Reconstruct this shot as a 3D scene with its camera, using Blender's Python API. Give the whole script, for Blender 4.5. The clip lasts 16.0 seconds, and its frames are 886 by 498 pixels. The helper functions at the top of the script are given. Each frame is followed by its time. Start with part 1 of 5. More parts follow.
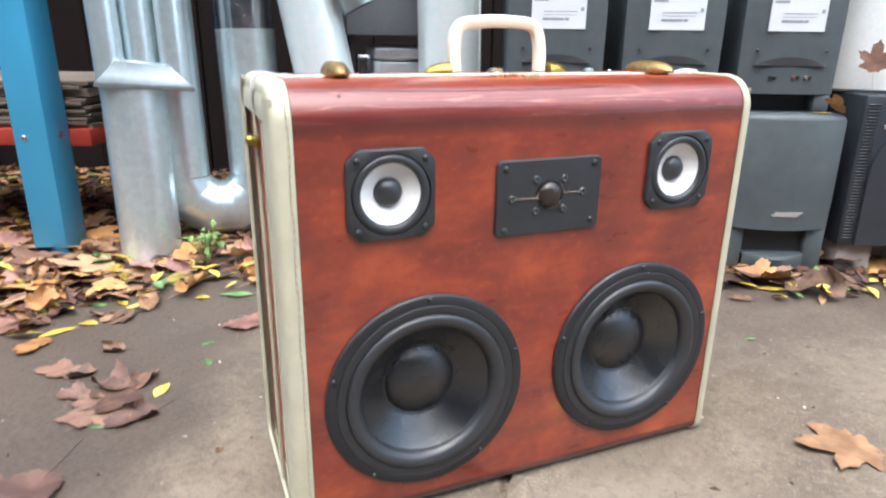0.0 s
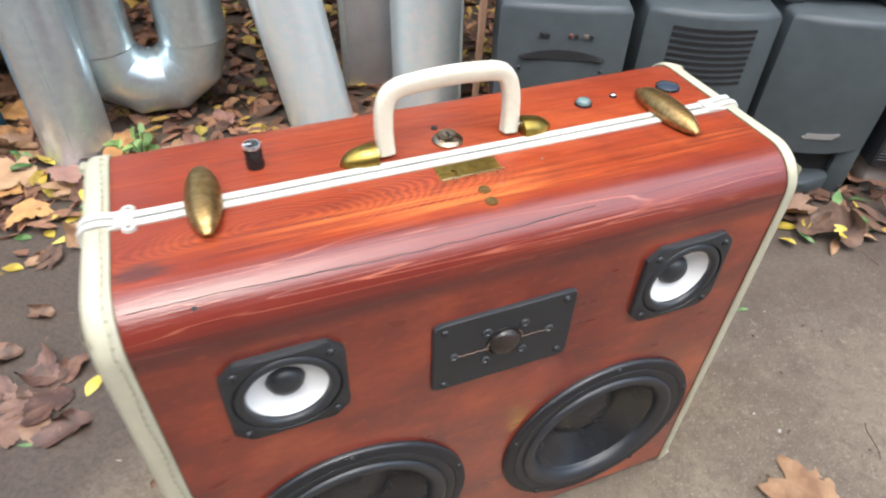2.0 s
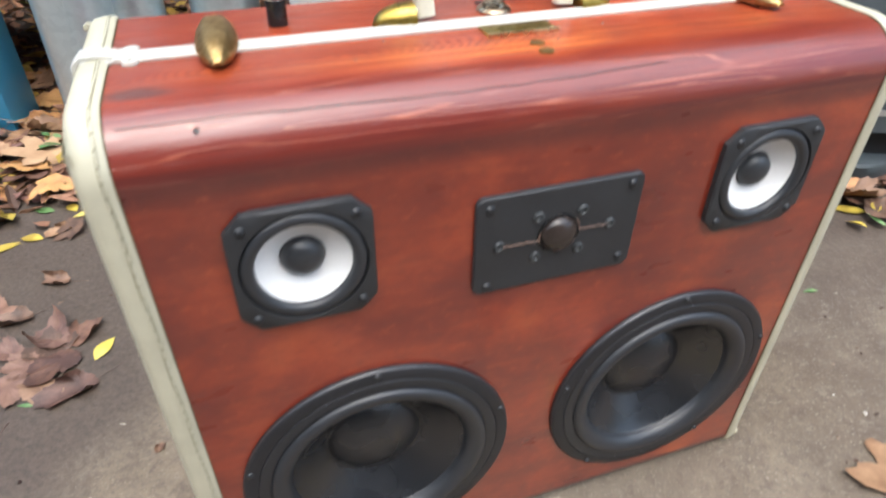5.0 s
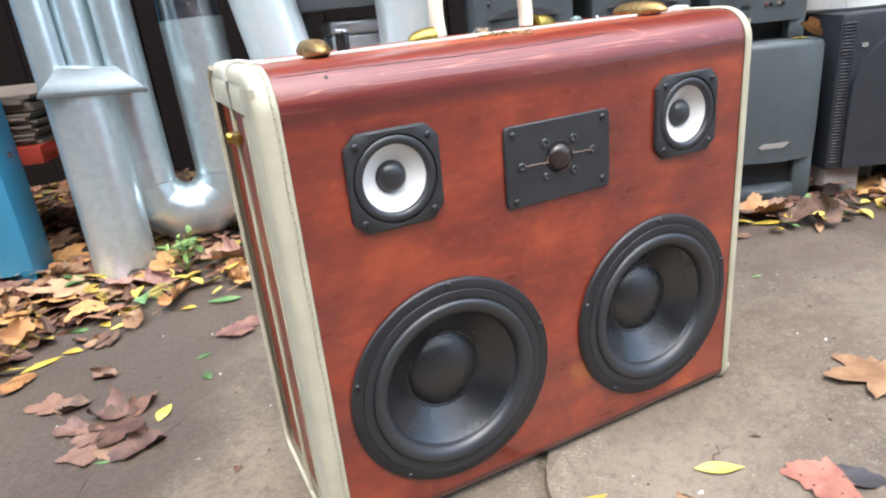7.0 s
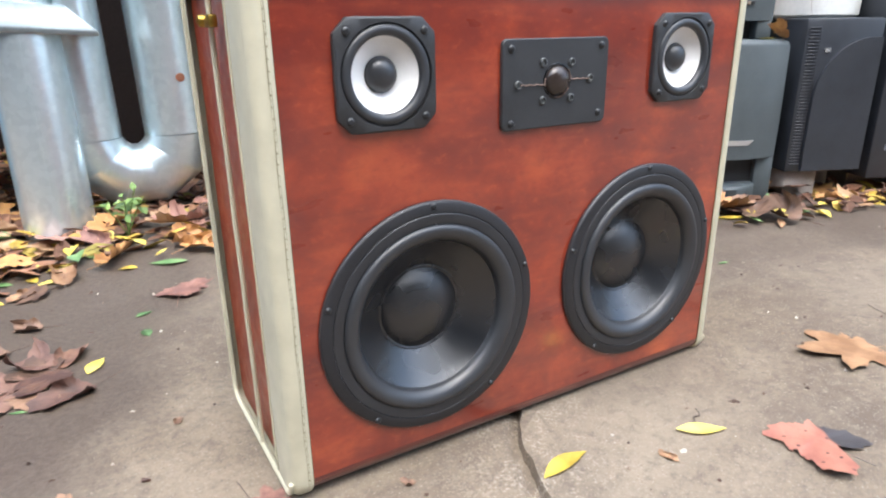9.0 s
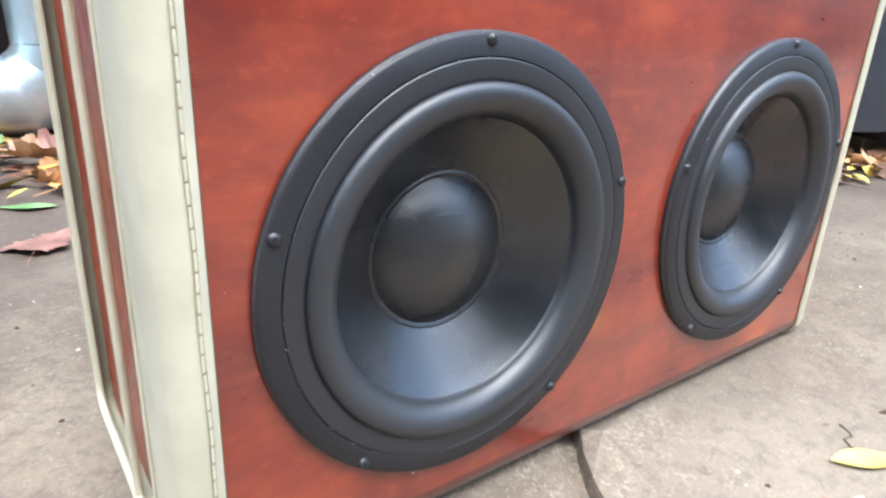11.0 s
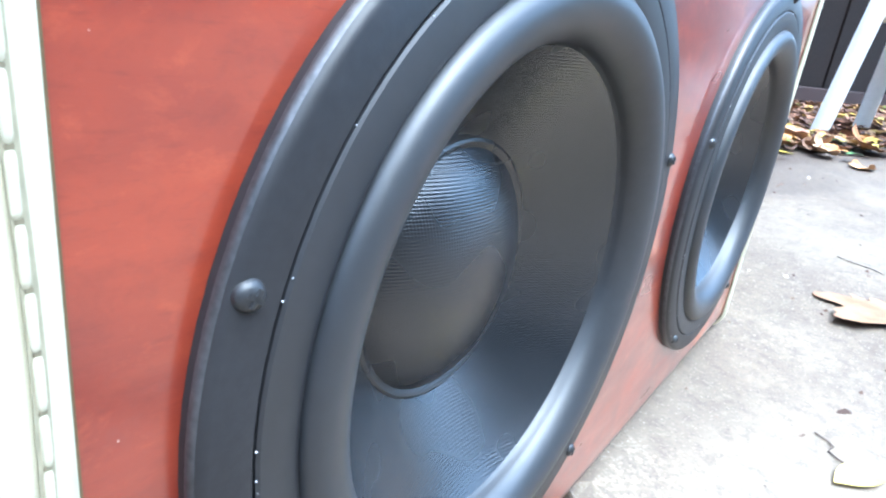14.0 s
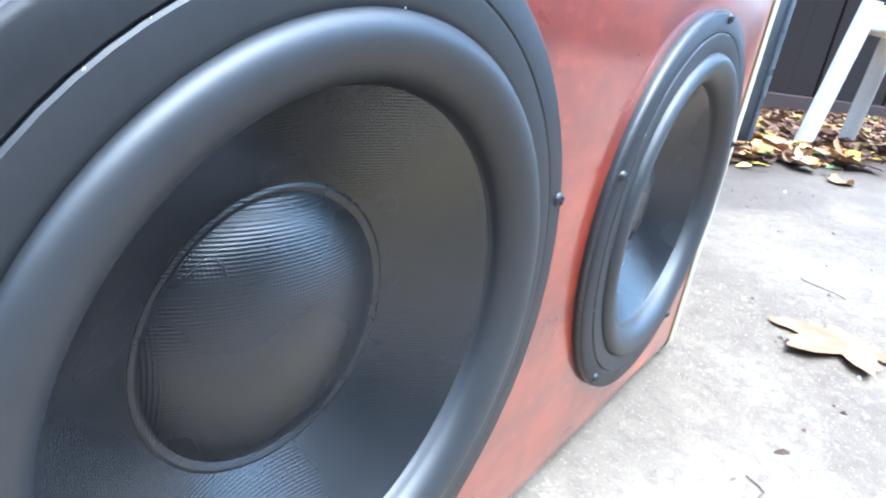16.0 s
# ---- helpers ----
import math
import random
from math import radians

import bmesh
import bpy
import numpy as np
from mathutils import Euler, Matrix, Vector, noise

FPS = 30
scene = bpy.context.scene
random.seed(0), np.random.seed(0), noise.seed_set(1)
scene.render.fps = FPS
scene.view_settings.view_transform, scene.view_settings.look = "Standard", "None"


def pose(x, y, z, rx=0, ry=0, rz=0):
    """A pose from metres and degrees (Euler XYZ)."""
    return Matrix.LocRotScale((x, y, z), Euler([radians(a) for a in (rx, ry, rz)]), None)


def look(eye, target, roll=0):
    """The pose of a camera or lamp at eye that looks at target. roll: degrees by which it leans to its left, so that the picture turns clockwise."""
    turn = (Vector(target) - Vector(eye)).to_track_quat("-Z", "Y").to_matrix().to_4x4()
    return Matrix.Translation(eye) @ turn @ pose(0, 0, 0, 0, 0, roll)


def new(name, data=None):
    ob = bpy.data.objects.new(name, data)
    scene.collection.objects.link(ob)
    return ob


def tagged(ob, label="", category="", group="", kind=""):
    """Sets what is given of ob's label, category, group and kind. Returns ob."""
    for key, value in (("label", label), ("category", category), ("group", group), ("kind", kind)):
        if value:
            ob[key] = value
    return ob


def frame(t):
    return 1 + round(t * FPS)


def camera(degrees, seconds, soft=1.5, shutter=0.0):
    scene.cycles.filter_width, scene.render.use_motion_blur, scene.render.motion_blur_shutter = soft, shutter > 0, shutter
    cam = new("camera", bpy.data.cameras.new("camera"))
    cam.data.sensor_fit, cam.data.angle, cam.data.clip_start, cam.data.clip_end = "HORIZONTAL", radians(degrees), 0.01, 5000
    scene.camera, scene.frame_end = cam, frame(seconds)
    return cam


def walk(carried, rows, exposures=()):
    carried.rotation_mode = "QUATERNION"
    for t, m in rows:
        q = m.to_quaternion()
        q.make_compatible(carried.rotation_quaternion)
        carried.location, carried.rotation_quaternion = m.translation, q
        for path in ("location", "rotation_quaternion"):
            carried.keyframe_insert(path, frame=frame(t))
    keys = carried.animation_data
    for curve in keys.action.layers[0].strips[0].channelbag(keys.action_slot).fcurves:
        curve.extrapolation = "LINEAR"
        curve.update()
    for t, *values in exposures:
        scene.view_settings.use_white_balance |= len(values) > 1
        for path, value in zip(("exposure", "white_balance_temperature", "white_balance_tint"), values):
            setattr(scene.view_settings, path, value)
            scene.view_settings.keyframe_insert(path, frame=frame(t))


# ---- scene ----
cam = camera(69.5, 16.0, soft=2.1, shutter=0.4)
PATH = [
    (0, (-0.338, -0.551, 0.494), (0.388, 1.204, -0.13), 0.7),
    (0.5, (-0.311, -0.504, 0.563), (0.413, 1.243, -0.087), -1.2),
    (1, (-0.277, -0.472, 0.643), (0.405, 1.167, -0.277), 1.6),
    (1.5, (-0.249, -0.377, 0.752), (0.401, 1.084, -0.449), 0.5),
    (2, (-0.17, -0.287, 0.734), (0.41, 1.086, -0.6), 2.3),
    (2.5, (-0.104, -0.237, 0.714), (0.376, 1.08, -0.712), 1.8),
    (3, (-0.098, -0.186, 0.662), (0.299, 1.105, -0.813), 2.4),
    (3.5, (-0.094, -0.151, 0.63), (0.279, 1.177, -0.818), 2.3),
    (4, (-0.087, -0.151, 0.634), (0.257, 1.184, -0.815), 1.3),
    (4.5, (-0.111, -0.223, 0.655), (0.27, 1.2, -0.697), 0.9),
    (5, (-0.184, -0.31, 0.595), (0.343, 1.197, -0.609), 0.8),
    (5.2, (-0.214, -0.337, 0.565), (0.342, 1.184, -0.608), 0.6),
    (7.3, (-0.37, -0.499, 0.474), (0.452, 1.188, -0.218), -5.4),
    (7.5, (-0.38, -0.5, 0.456), (0.469, 1.175, -0.233), -4.1),
    (8, (-0.395, -0.502, 0.417), (0.49, 1.158, -0.263), -2.7),
    (8.2, (-0.396, -0.5, 0.412), (0.501, 1.155, -0.265), -2.4),
    (10.3, (-0.335, -0.319, 0.331), (0.731, 1.247, -0.309), 0.9),
    (10.5, (-0.327, -0.292, 0.315), (0.758, 1.256, -0.336), 0.9),
    (11, (-0.31, -0.221, 0.257), (0.825, 1.276, -0.429), 2.8),
    (11.5, (-0.281, -0.156, 0.256), (0.922, 1.29, -0.425), 6.0),
    (12, (-0.272, -0.129, 0.269), (0.982, 1.25, -0.457), 5.2),
    (12.5, (-0.284, -0.115, 0.237), (1.135, 1.097, -0.482), 5.6),
    (13, (-0.282, -0.077, 0.224), (1.224, 1.04, -0.472), 6.7),
    (13.5, (-0.283, -0.072, 0.217), (1.259, 0.999, -0.471), 7.8),
    (14, (-0.281, -0.076, 0.219), (1.277, 0.97, -0.473), 7.7),
    (14.5, (-0.271, -0.078, 0.216), (1.299, 0.947, -0.479), 8.8),
    (15, (-0.256, -0.082, 0.217), (1.32, 0.935, -0.479), 10.0),
    (15.5, (-0.241, -0.086, 0.223), (1.335, 0.928, -0.476), 9.8),
    (16, (-0.232, -0.096, 0.233), (1.333, 0.935, -0.466), 9.3),
]
walk(cam, [(t, look(eye, target, roll)) for t, eye, target, roll in PATH],
     exposures=[(0.0, 1.92, 5950, 5), (2.0, 1.44, 6050, 5), (3.5, 1.12, 6050, 5), (5.0, 1.48, 6000, 5), (8.0, 1.93, 5950, 6), (10.5, 2.16, 5800, 5), (11.0, 2.35, 5600, 4), (11.5, 2.53, 5350, 3), (12.0, 2.72, 5200, 1), (12.5, 2.87, 5000, 0), (13.0, 2.89, 4850, -2), (16.0, 2.94, 4850, -1)])

# ---- light: overcast sky and a very wide soft sun ----
world = bpy.data.worlds.new("overcast_sky")
scene.world = world
world.use_nodes = True
wn = world.node_tree.nodes
sky = wn.new("ShaderNodeTexSky")
sky.sky_type, sky.sun_disc = "NISHITA", False
sky.sun_elevation, sky.sun_rotation = radians(68), radians(197)
sky.air_density, sky.dust_density, sky.ozone_density = 1.0, 4.0, 1.0
wn["Background"].inputs["Strength"].default_value = 0.15
world.node_tree.links.new(sky.outputs["Color"], wn["Background"].inputs["Color"])

sun_data = bpy.data.lights.new("sun", "SUN")
sun_data.energy, sun_data.angle, sun_data.color = 1.5, radians(110), (1.0, 0.98, 0.96)
sun = new("sun", sun_data)
sun.matrix_world = look((-0.35, -1.15, 3.0), (0, 0, 0))


# ---- materials ----
class Nodes:
    """Short hand for a principled material with procedural inputs."""

    def __init__(self, name, rough=0.6, metal=0.0, spec=0.5):
        self.mat = bpy.data.materials.new(name)
        self.mat.use_nodes = True
        self.tree = self.mat.node_tree
        self.bsdf = self.tree.nodes["Principled BSDF"]
        self.bsdf.inputs["Roughness"].default_value = rough
        self.bsdf.inputs["Metallic"].default_value = metal
        self.bsdf.inputs["Specular IOR Level"].default_value = spec
        self.co = self.tree.nodes.new("ShaderNodeTexCoord").outputs["Object"]

    def link(self, a, b):
        self.tree.links.new(a, b)

    def scaled(self, sx, sy, sz, co=None):
        n = self.tree.nodes.new("ShaderNodeMapping")
        n.inputs["Scale"].default_value = (sx, sy, sz)
        self.link(co or self.co, n.inputs["Vector"])
        return n.outputs["Vector"]

    def noise(self, vec, scale=1.0, detail=4.0, rough=0.55, distort=0.0):
        n = self.tree.nodes.new("ShaderNodeTexNoise")
        n.inputs["Scale"].default_value = scale
        n.inputs["Detail"].default_value = detail
        n.inputs["Roughness"].default_value = rough
        n.inputs["Distortion"].default_value = distort
        self.link(vec, n.inputs["Vector"])
        return n.outputs["Fac"]

    def voronoi(self, vec, scale=1.0, feature="F1", out="Distance"):
        n = self.tree.nodes.new("ShaderNodeTexVoronoi")
        n.feature = feature
        n.inputs["Scale"].default_value = scale
        self.link(vec, n.inputs["Vector"])
        return n.outputs[out]

    def ramp(self, fac, *stops):
        n = self.tree.nodes.new("ShaderNodeValToRGB")
        els = n.color_ramp.elements
        while len(els) < len(stops):
            els.new(0.5)
        for e, (p, c) in zip(els, stops):
            e.position = p
            e.color = (c, c, c, 1) if isinstance(c, (int, float)) else (*c, 1)
        self.link(fac, n.inputs["Fac"])
        return n.outputs["Color"]

    def mix(self, fac, a, b, mode="MIX"):
        n = self.tree.nodes.new("ShaderNodeMix")
        n.data_type, n.blend_type = "RGBA", mode
        for value, socket in ((fac, n.inputs[0]), (a, n.inputs[6]), (b, n.inputs[7])):
            if isinstance(value, (int, float)):
                socket.default_value = value if socket.type == "VALUE" else (value, value, value, 1)
            elif isinstance(value, tuple):
                socket.default_value = (*value, 1)
            else:
                self.link(value, socket)
        return n.outputs[2]

    def math(self, op, a, b=0.0):
        n = self.tree.nodes.new("ShaderNodeMath")
        n.operation = op
        for value, socket in zip((a, b), n.inputs):
            if isinstance(value, (int, float)):
                socket.default_value = value
            else:
                self.link(value, socket)
        return n.outputs[0]

    def axis(self, which):
        n = self.tree.nodes.new("ShaderNodeSeparateXYZ")
        self.link(self.co, n.inputs[0])
        return n.outputs[which]

    def island(self):
        return self.tree.nodes.new("ShaderNodeNewGeometry").outputs["Random Per Island"]

    def chance(self):
        return self.tree.nodes.new("ShaderNodeObjectInfo").outputs["Random"]

    def color(self, c):
        if isinstance(c, tuple):
            self.bsdf.inputs["Base Color"].default_value = (*c, 1)
        else:
            self.link(c, self.bsdf.inputs["Base Color"])
        return self

    def rough(self, r):
        self.link(r, self.bsdf.inputs["Roughness"])
        return self

    def bump(self, height, strength=0.3, distance=0.001):
        n = self.tree.nodes.new("ShaderNodeBump")
        n.inputs["Strength"].default_value = strength
        n.inputs["Distance"].default_value = distance
        self.link(height, n.inputs["Height"])
        self.link(n.outputs["Normal"], self.bsdf.inputs["Normal"])
        self.link(n.outputs["Normal"], self.bsdf.inputs["Coat Normal"])
        return self

    def vein(self, vec, width=0.02, level=0.5, detail=2.0, distort=0.0):
        """Thin lines along one contour of a noise."""
        off = self.math("ABSOLUTE", self.math("SUBTRACT", self.noise(vec, 1.0, detail, 0.5, distort), level))
        return self.ramp(off, (0.0, 1.0), (width, 0.0))


def plain(name, color, rough=0.5, metal=0.0, grain=60.0, vary=0.25, bump=0.15, spec=0.5):
    """A simple surface with two scales of tone and a fine relief."""
    m = Nodes(name, rough, metal, spec)
    fine, wide = m.noise(m.co, grain * 6, 3), m.noise(m.co, grain / 4, 3)
    tone = m.mix(0.5, fine, wide)
    dark, lite = tuple(c * (1 - vary) for c in color), tuple(min(1, c * (1 + vary)) for c in color)
    m.color(m.ramp(tone, (0.3, dark), (0.7, lite)))
    m.rough(m.ramp(wide, (0.3, max(0.02, rough - 0.08)), (0.7, min(1, rough + 0.08))))
    if bump:
        m.bump(fine, bump, 0.0006)
    return m.mat


def stained_wood():
    """Plain-sawn boards of the shell: arched rings round a knot, straight raised grain and dark streaks along x."""
    m = Nodes("stained_wood", 0.3, spec=0.3)
    x, y = m.axis(0), m.axis(1)
    drift = m.noise(m.scaled(9, 20, 20), 1.0, 3, 0.5, 0.4)
    dx = m.math("MULTIPLY", m.math("ADD", x, 0.145), 0.30)
    dy = m.math("SUBTRACT", y, 0.062)
    far = m.math("SQRT", m.math("ADD", m.math("MULTIPLY", dx, dx), m.math("MULTIPLY", dy, dy)))
    # the rounded edge is cut along the grain and shows no arches
    flat = m.ramp(m.math("ADD", y, m.math("MULTIPLY", m.math("SUBTRACT", drift, 0.5), 0.03)), (0.034, 0.0), (0.046, 1.0))
    arch = m.math("MULTIPLY", flat, m.ramp(x, (0.0, 1.0), (0.09, 0.0)))
    ring = m.math("MULTIPLY", arch, m.math("SINE", m.math("ADD", m.math("MULTIPLY", far, 2900.0), m.math("MULTIPLY", drift, 52.0))))
    wide = m.math("MULTIPLY", flat, m.math("SINE", m.math("ADD", m.math("MULTIPLY", far, 480.0), m.math("MULTIPLY", drift, 16.0))))
    grain = m.noise(m.scaled(7, 290, 290), 1.0, 4, 0.6, 0.4)
    fibre = m.noise(m.scaled(9, 520, 520), 1.0, 3)
    line = m.noise(m.scaled(11, 520, 520), 1.0, 3, 0.55, 0.5)
    blotch = m.noise(m.scaled(6, 20, 20), 1.0, 4, 0.6, 0.4)
    smear = m.noise(m.scaled(6, 75, 75), 1.0, 4, 0.62, 0.9)
    base = m.ramp(blotch, (0.26, (0.19, 0.024, 0.010)), (0.5, (0.31, 0.046, 0.014)), (0.74, (0.42, 0.080, 0.021)))
    base = m.mix(m.ramp(wide, (0.35, 0.0), (0.95, 0.3)), base, (0.15, 0.019, 0.009))
    base = m.mix(m.ramp(ring, (0.55, 0.0), (1.0, 0.36)), base, (0.56, 0.13, 0.035))
    base = m.mix(m.ramp(m.math("MULTIPLY", ring, -1.0), (0.3, 0.0), (1.0, 0.5)), base, (0.13, 0.017, 0.009))
    base = m.mix(m.ramp(smear, (0.30, 0.40), (0.43, 0.0)), base, (0.11, 0.014, 0.008))
    base = m.mix(m.ramp(grain, (0.34, 0.32), (0.47, 0.0)), base, (0.13, 0.017, 0.009))
    base = m.mix(m.ramp(line, (0.58, 0.0), (0.70, 0.36)), base, (0.58, 0.15, 0.045))
    base = m.mix(m.ramp(fibre, (0.6, 0.0), (0.75, 0.22)), base, (0.55, 0.14, 0.05))
    # flame figure beside the rounded edge: bright orange streaks and hair-thin dark lines
    band = m.math("MULTIPLY", m.ramp(y, (0.034, 0.0), (0.038, 1.0), (0.050, 0.8), (0.068, 0.0)), m.ramp(m.noise(m.scaled(7, 40, 40), 1.0, 3), (0.34, 0.15), (0.6, 1.0)))
    flame = m.noise(m.scaled(5, 190, 190), 1.0, 5, 0.66, 0.7)
    base = m.mix(m.math("MULTIPLY", band, m.ramp(flame, (0.50, 0.0), (0.62, 0.85))), base, (0.70, 0.19, 0.045))
    base = m.mix(m.math("MULTIPLY", band, m.ramp(flame, (0.38, 0.95), (0.48, 0.0))), base, (0.070, 0.010, 0.007))
    dark_line = m.vein(m.scaled(5, 150, 150), 0.016, 0.47, 3.0, 0.5)
    base = m.mix(m.math("MULTIPLY", dark_line, m.ramp(y, (0.04, 0.55), (0.065, 0.12))), base, (0.085, 0.012, 0.008))
    stain = m.math("MULTIPLY", m.ramp(m.math("MULTIPLY", x, -1.0), (0.05, 0.0), (0.22, 0.75)), m.ramp(m.noise(m.scaled(14, 45, 45), 1.0, 3), (0.35, 1.0), (0.62, 0.2)))
    base = m.mix(stain, base, (0.20, 0.027, 0.012))
    # scorched knot near one end
    kx, ky = m.math("ADD", x, 0.234), m.math("MULTIPLY", m.math("SUBTRACT", y, 0.040), 2.4)
    knot = m.math("SQRT", m.math("ADD", m.math("MULTIPLY", kx, kx), m.math("MULTIPLY", ky, ky)))
    base = m.mix(m.ramp(m.math("ADD", knot, m.math("MULTIPLY", m.math("SUBTRACT", grain, 0.5), 0.03)), (0.012, 0.85), (0.022, 0.0)), base, (0.085, 0.030, 0.026))
    # darker glaze on the rounded edge, long pale lines where the raised grain is rubbed through
    worn = m.math("SUBTRACT", 1.0, m.ramp(m.math("ADD", y, m.math("MULTIPLY", m.math("SUBTRACT", drift, 0.5), 0.016)), (0.024, 0.0), (0.034, 1.0)))
    base = m.mix(m.math("MULTIPLY", worn, m.ramp(smear, (0.35, 0.95), (0.65, 0.7))), base, (0.160, 0.022, 0.014))
    base = m.mix(m.math("MULTIPLY", worn, m.ramp(grain, (0.36, 0.4), (0.46, 0.0))), base, (0.070, 0.012, 0.010))
    rubbed = m.math("ADD", m.vein(m.scaled(2.4, 62, 62), 0.011, 0.52, 2.0, 0.3), m.math("MULTIPLY", m.vein(m.scaled(3.2, 84, 84), 0.009, 0.47, 2.0, 0.3), 0.7))
    patchy = m.ramp(m.noise(m.scaled(9, 40, 40), 1.0, 3), (0.36, 0.1), (0.54, 1.0))
    base = m.mix(m.math("MULTIPLY", worn, m.math("MULTIPLY", rubbed, m.math("MULTIPLY", patchy, 0.8))), base, (0.52, 0.17, 0.10))
    # darker towards the foot of the rounded edge
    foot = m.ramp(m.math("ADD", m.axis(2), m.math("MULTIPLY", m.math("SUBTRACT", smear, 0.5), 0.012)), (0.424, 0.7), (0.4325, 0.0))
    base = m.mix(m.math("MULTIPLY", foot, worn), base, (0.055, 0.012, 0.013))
    m.color(base)
    m.rough(m.ramp(m.noise(m.scaled(12, 70, 70), 1.0, 4), (0.3, 0.30), (0.75, 0.5)))
    m.link(m.ramp(worn, (0.0, 0.35), (1.0, 1.0)), m.bsdf.inputs["Coat Weight"])
    m.bsdf.inputs["Coat Roughness"].default_value = 0.20
    relief = m.mix(0.45, m.mix(0.5, grain, line), m.mix(0.4, flame, m.mix(0.5, smear, m.math("MULTIPLY", ring, 0.12))))
    relief = m.mix(m.math("MULTIPLY", worn, 0.72), relief, 0.5)
    relief = m.mix(0.10, relief, m.mix(0.5, rubbed, m.math("SUBTRACT", 1.0, dark_line)))
    m.bump(relief, 0.55, 0.0020)
    return m.mat


def stained_baffle():
    """Veneered front board: soft cloudy figure under varnish."""
    m = Nodes("stained_baffle", 0.3, spec=0.3)
    cloud = m.noise(m.scaled(9, 9, 13), 1.0, 4, 0.52, 0.2)
    figure = m.noise(m.scaled(16, 16, 70), 1.0, 2, 0.5, 0.3)
    streak = m.noise(m.scaled(4, 4, 22), 1.0, 2, 0.5, 0.5)
    mottle = m.noise(m.scaled(75, 75, 120), 1.0, 5, 0.68, 0.3)
    pores = m.noise(m.scaled(130, 130, 620), 1.0, 3, 0.6)
    c = m.ramp(cloud, (0.27, (0.118, 0.018, 0.013)), (0.44, (0.190, 0.027, 0.014)), (0.58, (0.275, 0.042, 0.017)), (0.74, (0.42, 0.082, 0.026)))
    c = m.mix(m.ramp(streak, (0.30, 0.40), (0.52, 0.0)), c, (0.098, 0.017, 0.014))
    c = m.mix(m.ramp(figure, (0.55, 0.0), (0.78, 0.3)), c, (0.42, 0.085, 0.028))
    c = m.mix(m.ramp(mottle, (0.34, 0.24), (0.50, 0.0)), c, (0.105, 0.016, 0.011))
    c = m.mix(m.ramp(mottle, (0.56, 0.0), (0.72, 0.30)), c, (0.46, 0.095, 0.032))
    c = m.mix(m.ramp(pores, (0.30, 0.2), (0.42, 0.0)), c, (0.095, 0.016, 0.012))
    patch = m.noise(m.scaled(14, 14, 19), 1.0, 3, 0.6, 0.5)
    c = m.mix(m.ramp(patch, (0.52, 0.0), (0.70, 0.34)), c, (0.088, 0.020, 0.021))
    speck = m.noise(m.co, 700, 1)
    c = m.mix(m.ramp(speck, (0.79, 0.0), (0.83, 0.7)), c, (0.55, 0.42, 0.38))
    # dark band along the foot of the rounded edge, its border wavy
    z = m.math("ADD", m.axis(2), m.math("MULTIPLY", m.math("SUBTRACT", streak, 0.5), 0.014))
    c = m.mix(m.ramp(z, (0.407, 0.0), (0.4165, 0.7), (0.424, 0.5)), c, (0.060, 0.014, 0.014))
    m.color(c)
    m.rough(m.ramp(m.mix(0.5, cloud, figure), (0.3, 0.24), (0.75, 0.42)))
    m.bsdf.inputs["Coat Weight"].default_value = 1.0
    m.bsdf.inputs["Coat IOR"].default_value = 1.6
    m.bsdf.inputs["Coat Roughness"].default_value = 0.12
    m.bump(pores, 0.10, 0.0005)
    return m.mat


def cream_leather(name="cream_leather", base=(0.54, 0.507, 0.37)):
    m = Nodes(name, 0.5)
    mottled = m.noise(m.co, 30, 5)
    specks = m.noise(m.co, 260, 2)
    c = m.ramp(mottled, (0.3, tuple(v * 0.82 for v in base)), (0.65, base))
    scuff = m.noise(m.scaled(90, 90, 18), 1.0, 4)
    c = m.mix(m.ramp(scuff, (0.66, 0.0), (0.78, 0.45)), c, (0.36, 0.31, 0.17))
    m.color(c)
    m.bump(specks, 0.18, 0.0004)
    return m.mat


def aged_brass():
    m = Nodes("aged_brass", 0.32, 1.0)
    tarnish = m.noise(m.co, 90, 5, 0.65, 0.6)
    fine = m.noise(m.co, 700, 2)
    m.color(m.ramp(tarnish, (0.28, (0.22, 0.145, 0.035)), (0.5, (0.40, 0.275, 0.06)), (0.75, (0.56, 0.41, 0.11))))
    m.rough(m.ramp(tarnish, (0.3, 0.5), (0.7, 0.24)))
    m.bump(fine, 0.12, 0.0003)
    return m.mat


def dull_brass():
    m = Nodes("dull_brass", 0.42, 1.0)
    tarnish = m.noise(m.co, 120, 5, 0.7, 0.6)
    m.color(m.ramp(tarnish, (0.28, (0.20, 0.115, 0.040)), (0.50, (0.42, 0.265, 0.10)), (0.76, (0.64, 0.45, 0.21))))
    m.rough(m.ramp(tarnish, (0.3, 0.55), (0.7, 0.34)))
    m.bump(m.mix(0.5, m.noise(m.co, 500, 3), m.noise(m.co, 110, 4)), 0.35, 0.0006)
    return m.mat


